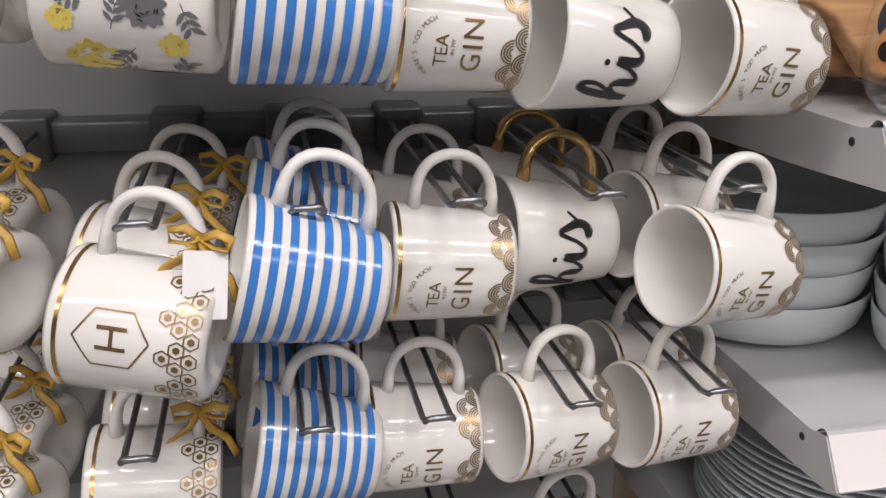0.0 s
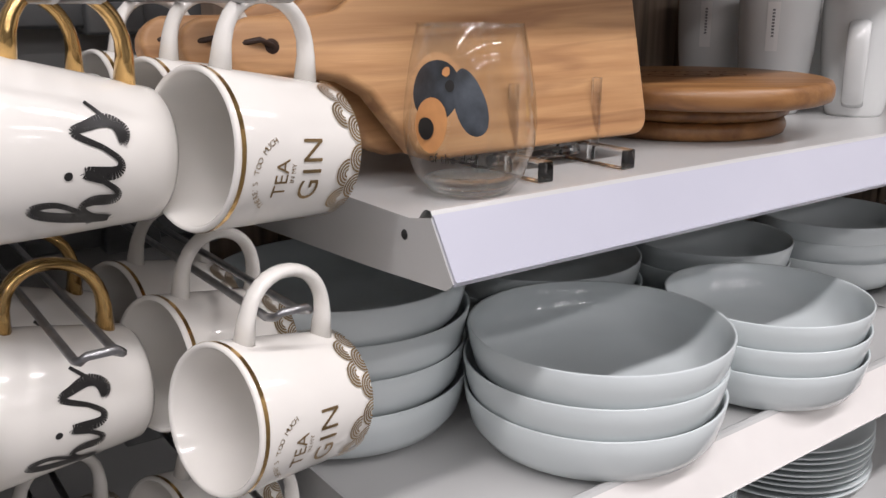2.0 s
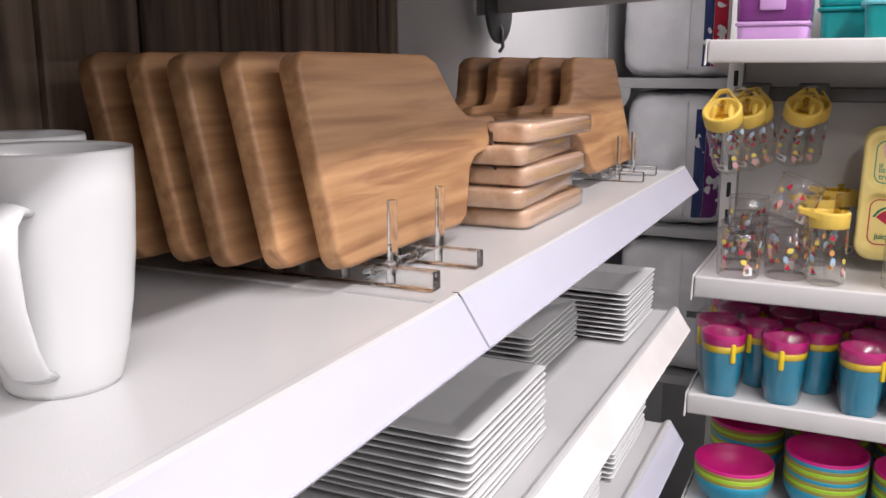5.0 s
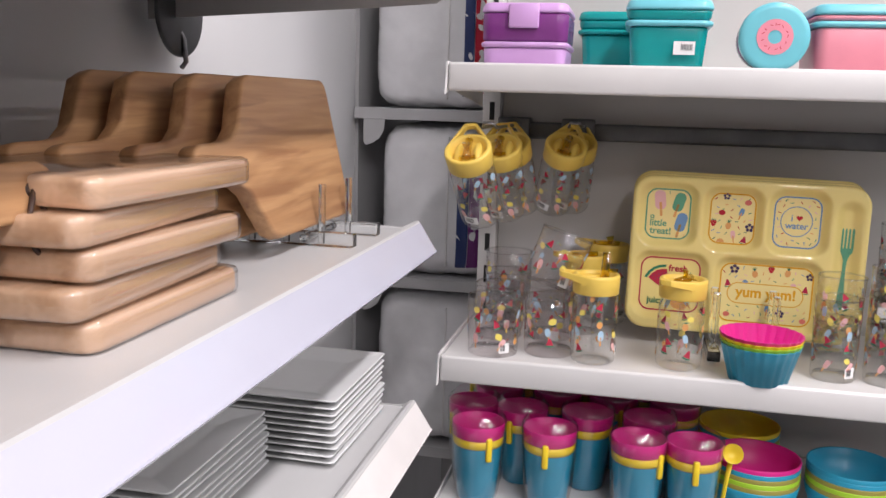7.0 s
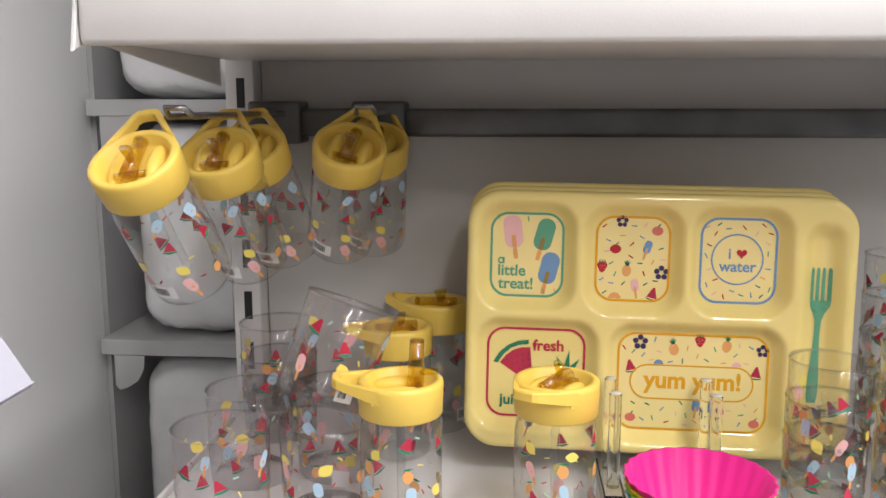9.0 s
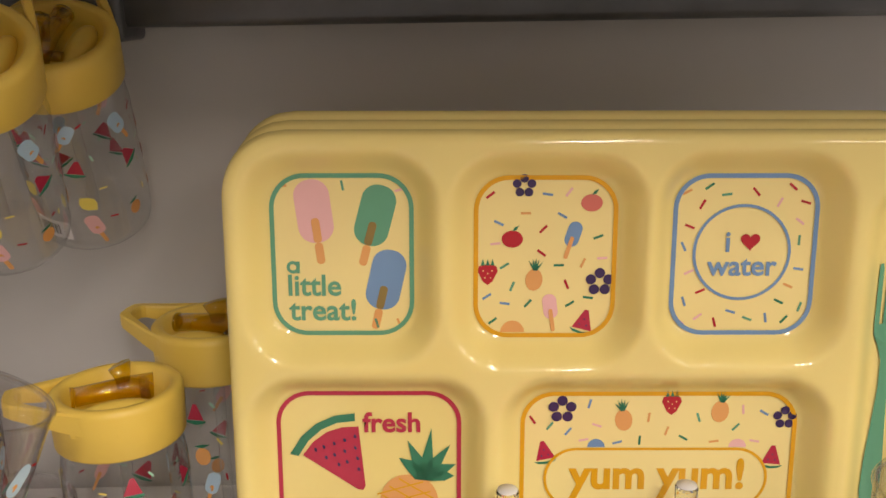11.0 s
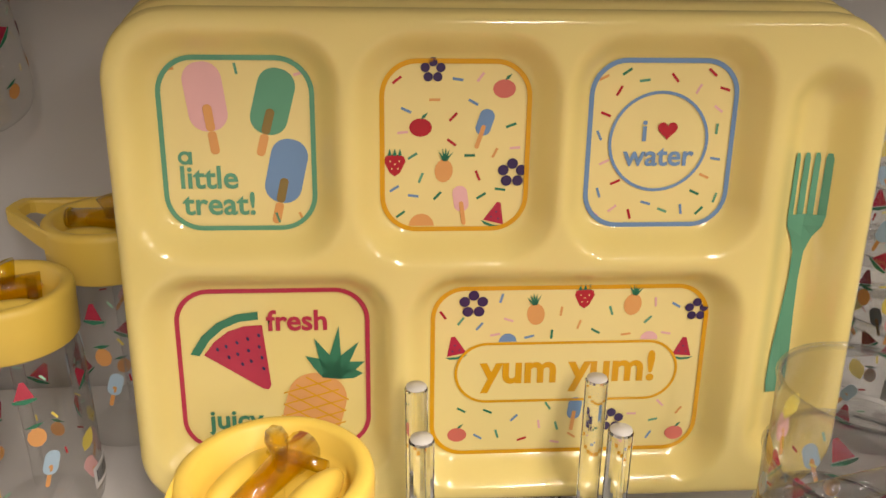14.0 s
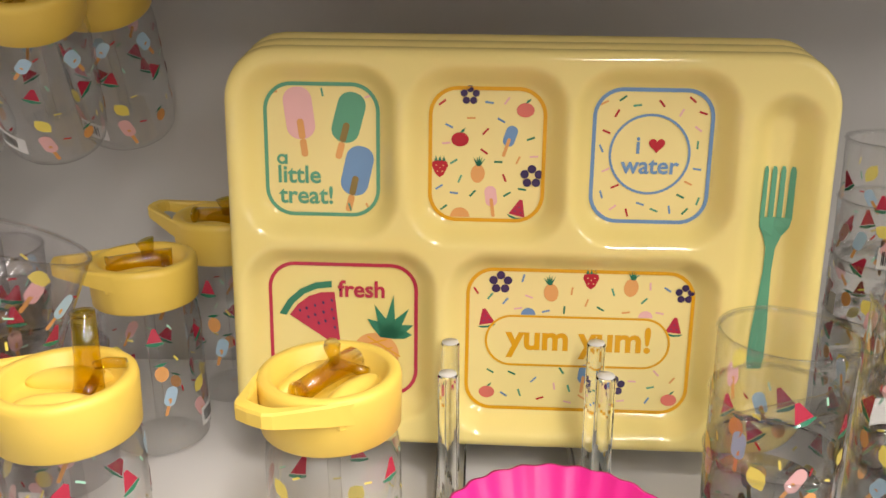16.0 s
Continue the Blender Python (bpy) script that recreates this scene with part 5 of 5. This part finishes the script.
    print_on("leaf_print", DGREEN, [turned([(-0.0008, 0.004), (a * 1.1, 0.0095 - abs(a) * 0.5), (0.0008, 0.004)], cx, cy, deg, s) for a in (-0.0028, -0.0013, 0.0, 0.0013, 0.0028)], F3)


def apple(cx, cy, s, mat):
    print_on("fruit_print", mat, [[(cx + 0.0041 * s * math.cos(a) * (1 + 0.08 * math.cos(2 * a)), cy + 0.0038 * s * math.sin(a) * (1 + 0.06 * math.cos(2 * a))) for a in [2 * math.pi * i / 20 for i in range(20)]]], F2)
    print_on("leaf_print", DGREEN, [turned([(0, 0), (0.0012, 0.0014), (0.0034, 0.0018), (0.0018, 0.0002)], cx, cy + 0.0032 * s, 15, s)], F3)


def strawberry(cx, cy, s):
    print_on("fruit_print", REDP, [turned([(-0.0036, 0.003), (-0.0042, 0.001), (-0.002, -0.0035), (0, -0.005), (0.002, -0.0035), (0.0042, 0.001), (0.0036, 0.003), (0, 0.004)], cx, cy, 0, s)], F2)
    print_on("leaf_print", DGREEN, [turned([(a - 0.0008, 0.0034), (a, 0.0062), (a + 0.0008, 0.0034)], cx, cy, 0, s) for a in (-0.002, 0, 0.002)], F3)
    print_on("seed_print", CREAMP, [disc(cx + a * s, cy + b * s, 0.0003 * s, 6) for a, b in ((-0.0018, 0.0012), (0.0018, 0.0012), (0, 0), (-0.0012, -0.0018), (0.0012, -0.0018))], F4)


def lot(body, width, x, y, mat, f=F3, bold=0.0, tall=1.0):
    """A printed word of a given width, its lower left corner at x, y."""
    size = 0.02
    g = lettering(body, size, lambda u, v: Vector((u, v, 0)), bold=bold)
    lo, hi = min(v.co.x for v in g.verts), max(v.co.x for v in g.verts)
    k = width / (hi - lo)
    for v in g.verts:
        v.co = f(x + (v.co.x - lo) * k, y + v.co.y * k * tall)
    part("printed_word", g, mat, TRAY, smooth=False)


def small_lolly(cx, cy, deg, mat):
    a, b = pop_shape(cx, cy, deg, 0.85)
    print_on("ice_lolly_print", mat, [a], F2)
    print_on("lolly_stick_print", STICK, [b], F3)


# well with lollies
sprinkles(CELLS[0], 26, 2, [(-0.1205, 0.066, 0.019), (-0.0965, 0.066, 0.017), (-0.092, 0.040, 0.017), (-0.117, 0.040, 0.018), (-0.121, 0.028, 0.017), (-0.1315, 0.047, 0.010), (-0.107, 0.028, 0.010)])
lolly(-0.1205, 0.0655, 7, 0.86, PINKP)
lolly(-0.0975, 0.0640, -15, 0.84, TEALP)
lolly(-0.0932, 0.0370, -13, 0.84, BLUEP)
g = bmesh.new()
band(g, disc(-0.1303, 0.0475, 0.0020, 20), 0.0013, F3)
patch(g, [(-0.1288, 0.0450), (-0.1275, 0.0450), (-0.1275, 0.0500), (-0.1288, 0.0500)], F4)
part("printed_word", g, TEALP, TRAY, smooth=False)
lot("little", 0.0219, -0.1325, 0.0356, TEALP, bold=0.0004)
lot("treat!", 0.0279, -0.1325, 0.0250, TEALP, bold=0.0004)
# well with small fruit
sprinkles(CELLS[1], 22, 5, [(-0.040, 0.0594, 0.007), (-0.0078, 0.0746, 0.007), (-0.0168, 0.0587, 0.009), (-0.05, 0.045, 0.007), (-0.0308, 0.0428, 0.009), (-0.0034, 0.0411, 0.008), (-0.0354, 0.0804, 0.008), (-0.0233, 0.0276, 0.008), (-0.0101, 0.0237, 0.008), (-0.0395, 0.0215, 0.008)])
apple(-0.0400, 0.0592, 1.0, REDP)
apple(-0.0078, 0.0742, 1.0, PEACHP)
strawberry(-0.0500, 0.0448, 1.0)
pineapple(-0.0308, 0.0420, 1.0, -5)
berry(-0.0036, 0.0411, 1.15)
berry(-0.0354, 0.0812, 0.95)
melon(-0.0105, 0.0208, -14, 1.0)
small_lolly(-0.0163, 0.0570, -18, BLUEP)
small_lolly(-0.0233, 0.0262, 8, PINKP)
print_on("fruit_print", STICK, [arc(-0.0395, 0.0195, 0.0050, 0, 180, 10)], F2)
# well with the ring
sprinkles(CELLS[2], 46, 9, [(0.0544, 0.0535, 0.0225)])
g = bmesh.new()
band(g, disc(0.0544, 0.0535, 0.0196, 48), 0.0012, F3)
part("printed_ring", g, BLUEP, TRAY, smooth=False)
lot("i", 0.0018, 0.0476, 0.0540, BLUEP, bold=0.0004, tall=1.0)
lot("water", 0.0289, 0.0404, 0.0440, BLUEP, bold=0.0004)
heart = [(0.0577 + 0.00025 * 16 * math.sin(a) ** 3, 0.0583 + 0.00025 * (13 * math.cos(a) - 5 * math.cos(2 * a) - 2 * math.cos(3 * a) - math.cos(4 * a))) for a in [2 * math.pi * i / 36 for i in range(36)]]
print_on("heart_print", REDP, [heart], F3)
# well with melon and pineapple
print_on("melon_print", MELON, [[(-0.1290, -0.0358), (-0.1245, -0.0298), (-0.1185, -0.0252), (-0.1120, -0.0230), (-0.1048, -0.0226), (-0.1022, -0.0500), (-0.1032, -0.0520), (-0.1054, -0.0518)]], F2)
o = [(-0.1345, -0.0352), (-0.1295, -0.0272), (-0.1230, -0.0213), (-0.1150, -0.0176), (-0.1062, -0.0165), (-0.1062, -0.0200), (-0.1140, -0.0209), (-0.1208, -0.0240), (-0.1265, -0.0292), (-0.1308, -0.0360)]
g = bmesh.new()
for i in range(4):
    patch(g, [o[i], o[i + 1], o[8 - i], o[9 - i]], F3)
part("melon_rind_print", g, DGREEN, TRAY, smooth=False)
print_on("seed_print", NAVYP, [turned(disc(0, 0, 0.0006, 8, 1.6), -0.1243 + a * 0.0045, -0.0335 - b * 0.0052 + a * 0.0016, 20) for a, b in ((0.2, 0), (1, 0), (2, 0), (3, 0), (4, 0), (1.2, 1), (2, 1), (3, 1), (4, 1), (2.4, 2), (3.2, 2), (4.2, 2), (4.3, 3))], F3)
print_on("pineapple_print", STICK, [turned(rrect(-0.0125, -0.0160, 0.0125, 0.0160, 0.0115, 10), -0.0843, -0.0610, -14)], F2)
for s in (-1, 1):
    print_on("hatch_print", ORANGEP, [turned([(-0.0128 * math.cos(k / 3.2), k * 0.0052 - 0.0004), (0.0128 * math.cos(k / 3.2), k * 0.0052 - 0.0004), (0.0128 * math.cos(k / 3.2), k * 0.0052 + 0.0003), (-0.0128 * math.cos(k / 3.2), k * 0.0052 + 0.0003)], -0.0843, -0.0610, 24 * s - 8) for k in range(-2, 3)], F3)
print_on("leaf_print", DGREEN, [[(-0.0785 - 0.0022, -0.0470), (-0.0762 + 0.0085 * math.sin(radians(a)) - 0.0024 * math.cos(radians(a)), -0.0455 + 0.0085 * math.cos(radians(a)) + 0.0024 * math.sin(radians(a))), (-0.0762 + r * math.sin(radians(a)), -0.0458 + r * math.cos(radians(a))), (-0.0762 + 0.0085 * math.sin(radians(a)) + 0.0024 * math.cos(radians(a)), -0.0455 + 0.0085 * math.cos(radians(a)) - 0.0024 * math.sin(radians(a))), (-0.0735, -0.0478)] for a, r in ((-52, 0.0145), (-24, 0.0185), (7, 0.0225), (36, 0.0185), (66, 0.0145), (88, 0.0125))], F3)
lot("fresh", 0.0248, -0.1030, -0.0249, MELON, bold=0.0005)
lot("juicy", 0.0232, -0.1292, -0.0700, DGREEN, bold=0.0005)
# wide well
av = [(u, v, 0.009) for u, v in ((-0.0175, -0.0149), (0.0089, -0.0191), (0.0292, -0.0127), (0.05, -0.0159), (0.0778, -0.0187), (-0.0241, -0.034), (0.0733, -0.036), (-0.0234, -0.0762), (0.0737, -0.0779), (0.028, -0.0667), (0.0446, -0.07))] + [(x * 0.01, -0.0465, 0.0165) for x in range(-2, 8)]
sprinkles(CELLS[4], 36, 13, av)
PILL = rrect(-0.0244, -0.0602, 0.0715, -0.0330, 0.0135, 12)
print_on("printed_pill", CREAMP, [PILL], F2)
g = bmesh.new()
band(g, PILL, 0.0012, F3)
part("printed_border", g, ORANGEP, TRAY, smooth=False)
lot("yum yum!", 0.0763, -0.0143, -0.0512, ORANGEP, bold=0.0006)
berry(-0.0175, -0.0149, 1.2)
berry(0.0446, -0.0706, 1.1)
berry(0.0778, -0.0187, 1.0)
pineapple(0.0089, -0.0198, 1.05, 8)
pineapple(0.0500, -0.0160, 1.05, -8)
strawberry(0.0292, -0.0125, 1.0)
melon(-0.0241, -0.0378, 12, 1.0)
melon(0.0733, -0.0400, -5, 1.0)
apple(-0.0234, -0.0764, 0.95, PEACHP)
apple(0.0737, -0.0780, 0.95, PEACHP)
small_lolly(0.0276, -0.0690, -6, BLUEP)
for cx, mat in ((-0.0026, BLUEP), (0.0583, PINKP)):
    print_on("ice_lolly_print", mat, [arc(cx, -0.0322, 0.0038, 0, 180, 10)], F2)
# fork in the long well
g = bmesh.new()
ff = lambda u, v: Vector((u, v, tray_depth(u, v) + 0.0006))
axis = lambda s: (0.1185 + (0.1160 - 0.1185) * s, 0.0235 + (-0.058 - 0.0235) * s)
wid = [(0.0, 0.0078), (0.06, 0.0072), (0.12, 0.0045), (0.2, 0.0024), (0.35, 0.0021), (0.55, 0.003), (0.75, 0.0042), (0.92, 0.0046), (1.0, 0.0036)]
for (s0, w0), (s1, w1) in zip(wid, wid[1:]):
    (a, b), (c, d) = axis(s0), axis(s1)
    for h0, h1 in ((-1, 0), (0, 1)):
        patch(g, [(a + h0 * w0, b), (c + h0 * w1, d), (c + h1 * w1, d), (a + h1 * w0, b)], ff)
for i in range(4):
    x = 0.1185 - 0.0078 + 0.0014 + i * 0.00425
    patch(g, [(x - 0.0014, 0.0230), (x + 0.0014, 0.0230), (x + 0.0013, 0.0470), (x + 0.0007, 0.0492), (x - 0.0007, 0.0492), (x - 0.0012, 0.0470)], ff)
part("fork_print", g, TEALP, TRAY, smooth=False)

ts = thing("acrylic_stand", "clear acrylic stand with pegs holding the trays", "display stand", "acrylic stands")
for py, xs in ((0.113, (2.205, 2.170)), (0.040, (2.206, 2.170))):
    part("foot_bar", box(2.152, py - 0.008, BZ + 0.0005, 2.335, py + 0.008, BZ + 0.014, 0.001, 1), ACRYLIC, ts, smooth=False)
    for px_ in xs:
        part("peg", lathe([(0, BZ + 0.013), (0.0047, BZ + 0.013), (0.0047, 1.1630), (0.0042, 1.1637), (0, 1.1637)], 20, m=Matrix.Translation((px_, py, 0))), ACRYLIC, ts, smooth=False)
        part("peg_tip", lathe([(0.0042, 1.1638), (0.0041, 1.1643), (0, 1.1644)], 20, m=Matrix.Translation((px_, py, 0))), FROST, ts, "frosted sawn end")
part("cross_rod", lathe([(0, 0), (0.005, 0), (0.005, 0.09), (0, 0.09)], 14, m=Matrix.Translation((2.26, 0.122, BZ + 0.008)) @ Matrix.Rotation(radians(90), 4, "X")), ACRYLIC, ts, smooth=False)


# ---- lunch boxes on the upper end shelf ----
def lunch_box(name, lab, x0, y0, x1, y1, z, h, body, lid, taper=0.006, split=0.5, label=False, clip=True):
    t = thing(name, lab, "lunch box", "lunch boxes", pose((x0 + x1) / 2, (y0 + y1) / 2, z))
    w, d = (x1 - x0) / 2, (y1 - y0) / 2
    def shellbox(za, zb, o0, o1, mat, nm):
        g = slab(rrect(-w, -d, w, d, 0.014, 6), zb - za, 0.003, 2)
        for v in g.verts:
            k = v.co.z / (zb - za)
            s = 1 - (o0 + (o1 - o0) * k) / min(w, d)
            v.co.x, v.co.y, v.co.z = v.co.x * s, v.co.y * s, v.co.z + za
        return part(nm, g, mat, t)
    shellbox(0.0, h * split, taper, taper * 0.5, body, "base")
    shellbox(h * split + 0.0004, h * split + 0.007, -0.001, -0.001, lid, "seam_rim")
    shellbox(h * split + 0.0074, h - 0.012, taper * 0.3, 0.0, body if split > 0.4 else PLUM, "upper_wall")
    l = shellbox(h - 0.0116, h, -0.0016, 0.002, lid, "lid")
    if clip:
        part("clip", box(-w - 0.006, -0.018, h - 0.03, -w - 0.001, 0.018, h - 0.001, 0.002), lid, l)
    if label:
        b = part("price_label", box(-w - 0.0012, -d * 0.62, h * 0.22, -w - 0.0005, -d * 0.62 + 0.024, h * 0.22 + 0.015), PAPER, t, "white barcode label", smooth=False)
        g = bmesh.new()
        for i in range(8):
            box(-w - 0.0016, -d * 0.62 + 0.003 + i * 0.0017, h * 0.22 + 0.005, -w - 0.0011, -d * 0.62 + 0.0038 + i * 0.0017, h * 0.22 + 0.012, bm=g)
        part("barcode", g, BLACK, b, smooth=False)


UZ = TZ - 0.0035
lunch_box("lunch_box", "lilac lunch box with a plum see-through wall", 2.085, 0.314, 2.2, 0.418, UZ, 0.075, LILAC, LILAC, 0.003, 0.3)
lunch_box("lunch_box", "teal clip-lid lunch box with a price label", 2.088, 0.15, 2.20, 0.248, UZ, 0.08, TEALBOX, AQUA, 0.008, 0.62, True, False)
lunch_box("lunch_box", "teal clip-lid lunch box set further back", 2.23, 0.205, 2.34, 0.312, UZ, 0.08, TEALBOX, TEALBOX, 0.008, 0.62, False, False)
lunch_box("lunch_box", "pink lunch box with an aqua lid", 2.08, -0.11, 2.2, 0.043, UZ, 0.075, PINKBOX, AQUA, 0.004, 0.66, True, False)
tub = thing("round_snack_tub", "aqua snack tub on its side, pink ring on the lid", "snack tub", "", Matrix.Translation((2.078, 0.0845, UZ + 0.038)) @ Matrix.Rotation(radians(-90), 4, "Y"))
part("tub_wall", lathe([(0, -0.075), (0.033, -0.075), (0.034, -0.07), (0.0355, 0.0), (0, 0.0)], 44), PLUM, tub)
part("lid", lathe([(0.036, -0.012), (0.0378, -0.012), (0.0378, 0.0), (0.036, 0.0025), (0.031, 0.003), (0.0, 0.003)], 48), AQUA, tub, "aqua screw lid")
ring = bmesh.new()
outer, inner = disc(0, 0, 0.0195, 40), disc(0, 0, 0.0075, 40)
for i in range(40):
    j = (i + 1) % 40
    ring.faces.new([ring.verts.new((x, y, 0.0036)) for x, y in (outer[i], outer[j], inner[j], inner[i])])
part("ring_print", ring, PINKBOX, tub, smooth=False)
spr = bmesh.new()
for i in range(14):
    a = i * 2.4
    patch(spr, turned([(-0.0016, -0.0004), (0.0016, -0.0004), (0.0016, 0.0004), (-0.0016, 0.0004)], 0.0135 * math.cos(a), 0.0135 * math.sin(a), i * 77), lambda u, v: Vector((u, v, 0.0039)))
part("sprinkle_print", spr, CRIMSON, tub, smooth=False)


# ---- coloured cups and bowls below ----
def party_cup():
    t = thing("nested_cups", "film-wrapped turquoise cup with yellow and magenta ones inside", "cup", "film-wrapped cups")
    part("outer_cup", lathe([(0, 0.002), (0.021, 0.002), (0.0235, 0), (0.025, 0.002), (0.0275, 0.03), (0.0285, 0.033), (0.029, 0.05), (0.0302, 0.053), (0.0315, 0.074), (0.0318, 0.075)], 36), CYAN, t)
    part("middle_rim", lathe([(0.0316, 0.0755), (0.033, 0.077), (0.0335, 0.086), (0.0325, 0.0865)], 36), SUNY, t, "yellow rim")
    part("inner_cup", lathe([(0.0325, 0.0868), (0.0338, 0.088), (0.0348, 0.104), (0.0343, 0.105), (0.0332, 0.104), (0.0312, 0.086), (0.0265, 0.05), (0.022, 0.02), (0, 0.018)], 36), MAGENTA, t, "magenta cup")
    part("clip_handle", box(0.030, -0.004, 0.06, 0.037, 0.004, 0.092, 0.0025), SUNY, t)
    g = lathe([(0.026, 0.001), (0.0325, 0.03), (0.035, 0.075), (0.037, 0.1), (0.036, 0.11), (0.028, 0.118)], 40)
    for v in g.verts:
        v.co *= 1 + 0.035 * noise.noise(v.co * 55)
        v.co.z = max(v.co.z, 0.0)
    part("film_bag", g, FILM, t)
    return t


LZ = 0.882
PC = party_cup()
first = True
rc = random.Random(21)
for cx, ys in ((2.102, (0.405, 0.312, 0.200, 0.132)), (2.175, (0.425, 0.356, 0.268, 0.186)), (2.255, (0.40, 0.315, 0.235, 0.15)), (2.322, (0.42, 0.35, 0.27, 0.19))):
    for cy in ys:
        m = pose(cx + rc.uniform(-0.004, 0.004), cy, LZ + 0.0005, 0, 0, rc.uniform(90, 270))
        if first:
            PC.matrix_basis, first = m, False
        else:
            copy_thing(PC, m)


def bowl_stack(x, y, z, n, r, top=MAGENTA):
    cols = [CYAN, OLIVE, LIME, OLIVE]
    for i in range(n):
        b = thing("plastic_bowl", "brightly coloured plastic bowl nested in a stack", "bowl", "plastic bowls", pose(x, y, z + 0.0005 + i * 0.0062))
        mat = top if i == n - 1 else cols[i % 4]
        part("body", lathe([(0, 0.002), (r * 0.5, 0.002), (r * 0.55, 0), (r * 0.62, 0.003), (r * 0.85, 0.02), (r * 0.97, 0.038), (r, 0.048), (r - 0.001, 0.0492), (r - 0.0025, 0.048), (r * 0.93, 0.038), (r * 0.8, 0.021), (r * 0.5, 0.007), (0, 0.006)], 44), mat, b)


bowl_stack(2.145, 0.052, LZ, 6, 0.055)
bowl_stack(2.15, -0.065, LZ, 6, 0.055, CYAN)
bowl_stack(2.26, 0.06, LZ, 6, 0.055, SUNY)
bowl_stack(2.145, -0.18, LZ, 5, 0.055)
BL = 0.686
bowl_stack(2.125, 0.378, BL, 5, 0.064)
bowl_stack(2.262, 0.372, BL, 9, 0.064)
bowl_stack(2.155, 0.238, BL, 10, 0.064)
bowl_stack(2.285, 0.235, BL, 9, 0.064)
bowl_stack(2.155, 0.105, BL, 8, 0.064)
bowl_stack(2.285, 0.10, BL, 8, 0.064)
bowl_stack(2.155, -0.03, BL, 8, 0.064)
sp = thing("plastic_spoon", "yellow plastic spoon leaning on the bowls", "spoon", "", pose(2.085, 0.1, LZ + 0.001, 8, 12, 0))
part("handle", tube([(0, 0, 0.0), (0.002, 0, 0.06), (0.0, 0, 0.085)], [0.003, 0.0035, 0.004], 8, flat=0.5), SUNY, sp)
part("scoop", lathe([(0, 0), (0.009, 0.002), (0.0125, 0.007), (0.012, 0.007), (0.0085, 0.003), (0, 0.001)], 20, m=Matrix.Translation((-0.003, 0, 0.096)) @ Matrix.Rotation(radians(-80), 4, "Y")), SUNY, sp)

# ---- bedding bay past the white panel ----
shell("back_panel_bedding", box(2.757, AB - 0.006, 0.0, 3.7, AB + 0.02, 2.2), GREY, "grey steel panel behind the bagged bedding", "back panel")


def bedding_shelf(z):
    s = thing("shelf", "grey steel shelf with rounded end brackets under bedding", "shelf", "bedding shelves")
    part("deck", box(2.722, 0.44, z - 0.023, 3.6, AB - 0.008, z, 0.002), GREY, s, smooth=False)
    o = [(0, 0), (0.045, 0), (0.043, -0.02), (0.034, -0.037), (0.02, -0.047), (0.006, -0.052), (0, -0.045)]
    g = slab(o, 0.003, 0.0006, 1)
    g.transform(Matrix.Translation((2.724, AB - 0.028, z - 0.0232)) @ Matrix.Rotation(radians(90), 4, "Z") @ Matrix.Rotation(radians(90), 4, "X") @ Matrix.Rotation(radians(180), 4, "Y"))
    part("bracket", g, GREY, s, smooth=False)


for z in (1.379, 1.038, 0.68):
    bedding_shelf(z)


def bedding_bag(z0, z1, y0, y1, seed, stripes, x0=2.735, x1=3.1):
    b = thing("bedding_pack", "white bedding in a plump clear-fronted plastic bag", "bedding pack", "bedding packs")
    g = bmesh.new()
    bmesh.ops.create_cube(g, size=2)
    bmesh.ops.subdivide_edges(g, edges=g.edges[:], cuts=24, use_grid_fill=True)
    c, h = Vector(((x0 + x1) / 2, (y0 + y1) / 2, (z0 + z1) / 2)), Vector(((x1 - x0) / 2, (y1 - y0) / 2, (z1 - z0) / 2))
    def shape(p):
        n = (abs(p.x) ** 7 + abs(p.y) ** 7 + abs(p.z) ** 7) ** (1 / 7)
        q = p / n
        w = 1 + 0.02 * noise.noise(Vector((q.x * 2 + seed, q.y * 3, q.z * 9))) + 0.02 * noise.noise(Vector((q.x * 6, q.y * 9 + seed, q.z * 22)))
        return Vector((c.x + q.x * h.x * w, c.y + q.y * h.y * min(w, 1.0), max(c.z + q.z * h.z * w, z0)))
    for v in g.verts:
        v.co = shape(v.co.copy())
    part("bag", g, POLY, b)
    part("seam", tube([shape(Vector((-1.003, -0.25, -0.92 + 0.12 * i))) - Vector((0.001, 0, 0)) for i in range(16)], 0.0016, 6), PAPER, b)
    for mat, a0, a1, b0, b1 in stripes:
        s = bmesh.new()
        rows = [[s.verts.new(shape(Vector((-1, a0 + (a1 - a0) * i / 6, b0 + (b1 - b0) * j / 10))) - Vector((0.0016, 0, 0))) for i in range(7)] for j in range(11)]
        for r0, r1 in zip(rows, rows[1:]):
            for i in range(6):
                s.faces.new((r0[i], r0[i + 1], r1[i + 1], r1[i]))
        part("printed_panel", s, mat, b)


bedding_bag(1.3795, 1.66, 0.50, 0.752, 1, [(NAVY, -0.66, -0.5, -0.86, 0.95), (CRIMSON, -0.96, -0.67, -0.86, 0.95), (PAPER, -0.9, -0.74, -0.6, -0.15)])
bedding_bag(1.0385, 1.35, 0.50, 0.735, 2, [(NAVY, -0.62, -0.42, -0.9, 0.75), (PURPLE, -0.98, -0.63, -0.9, 0.75)])
bedding_bag(0.6805, 1.0, 0.49, 0.74, 3, [(FLORALG, -0.8, -0.4, -0.1, 0.0)])
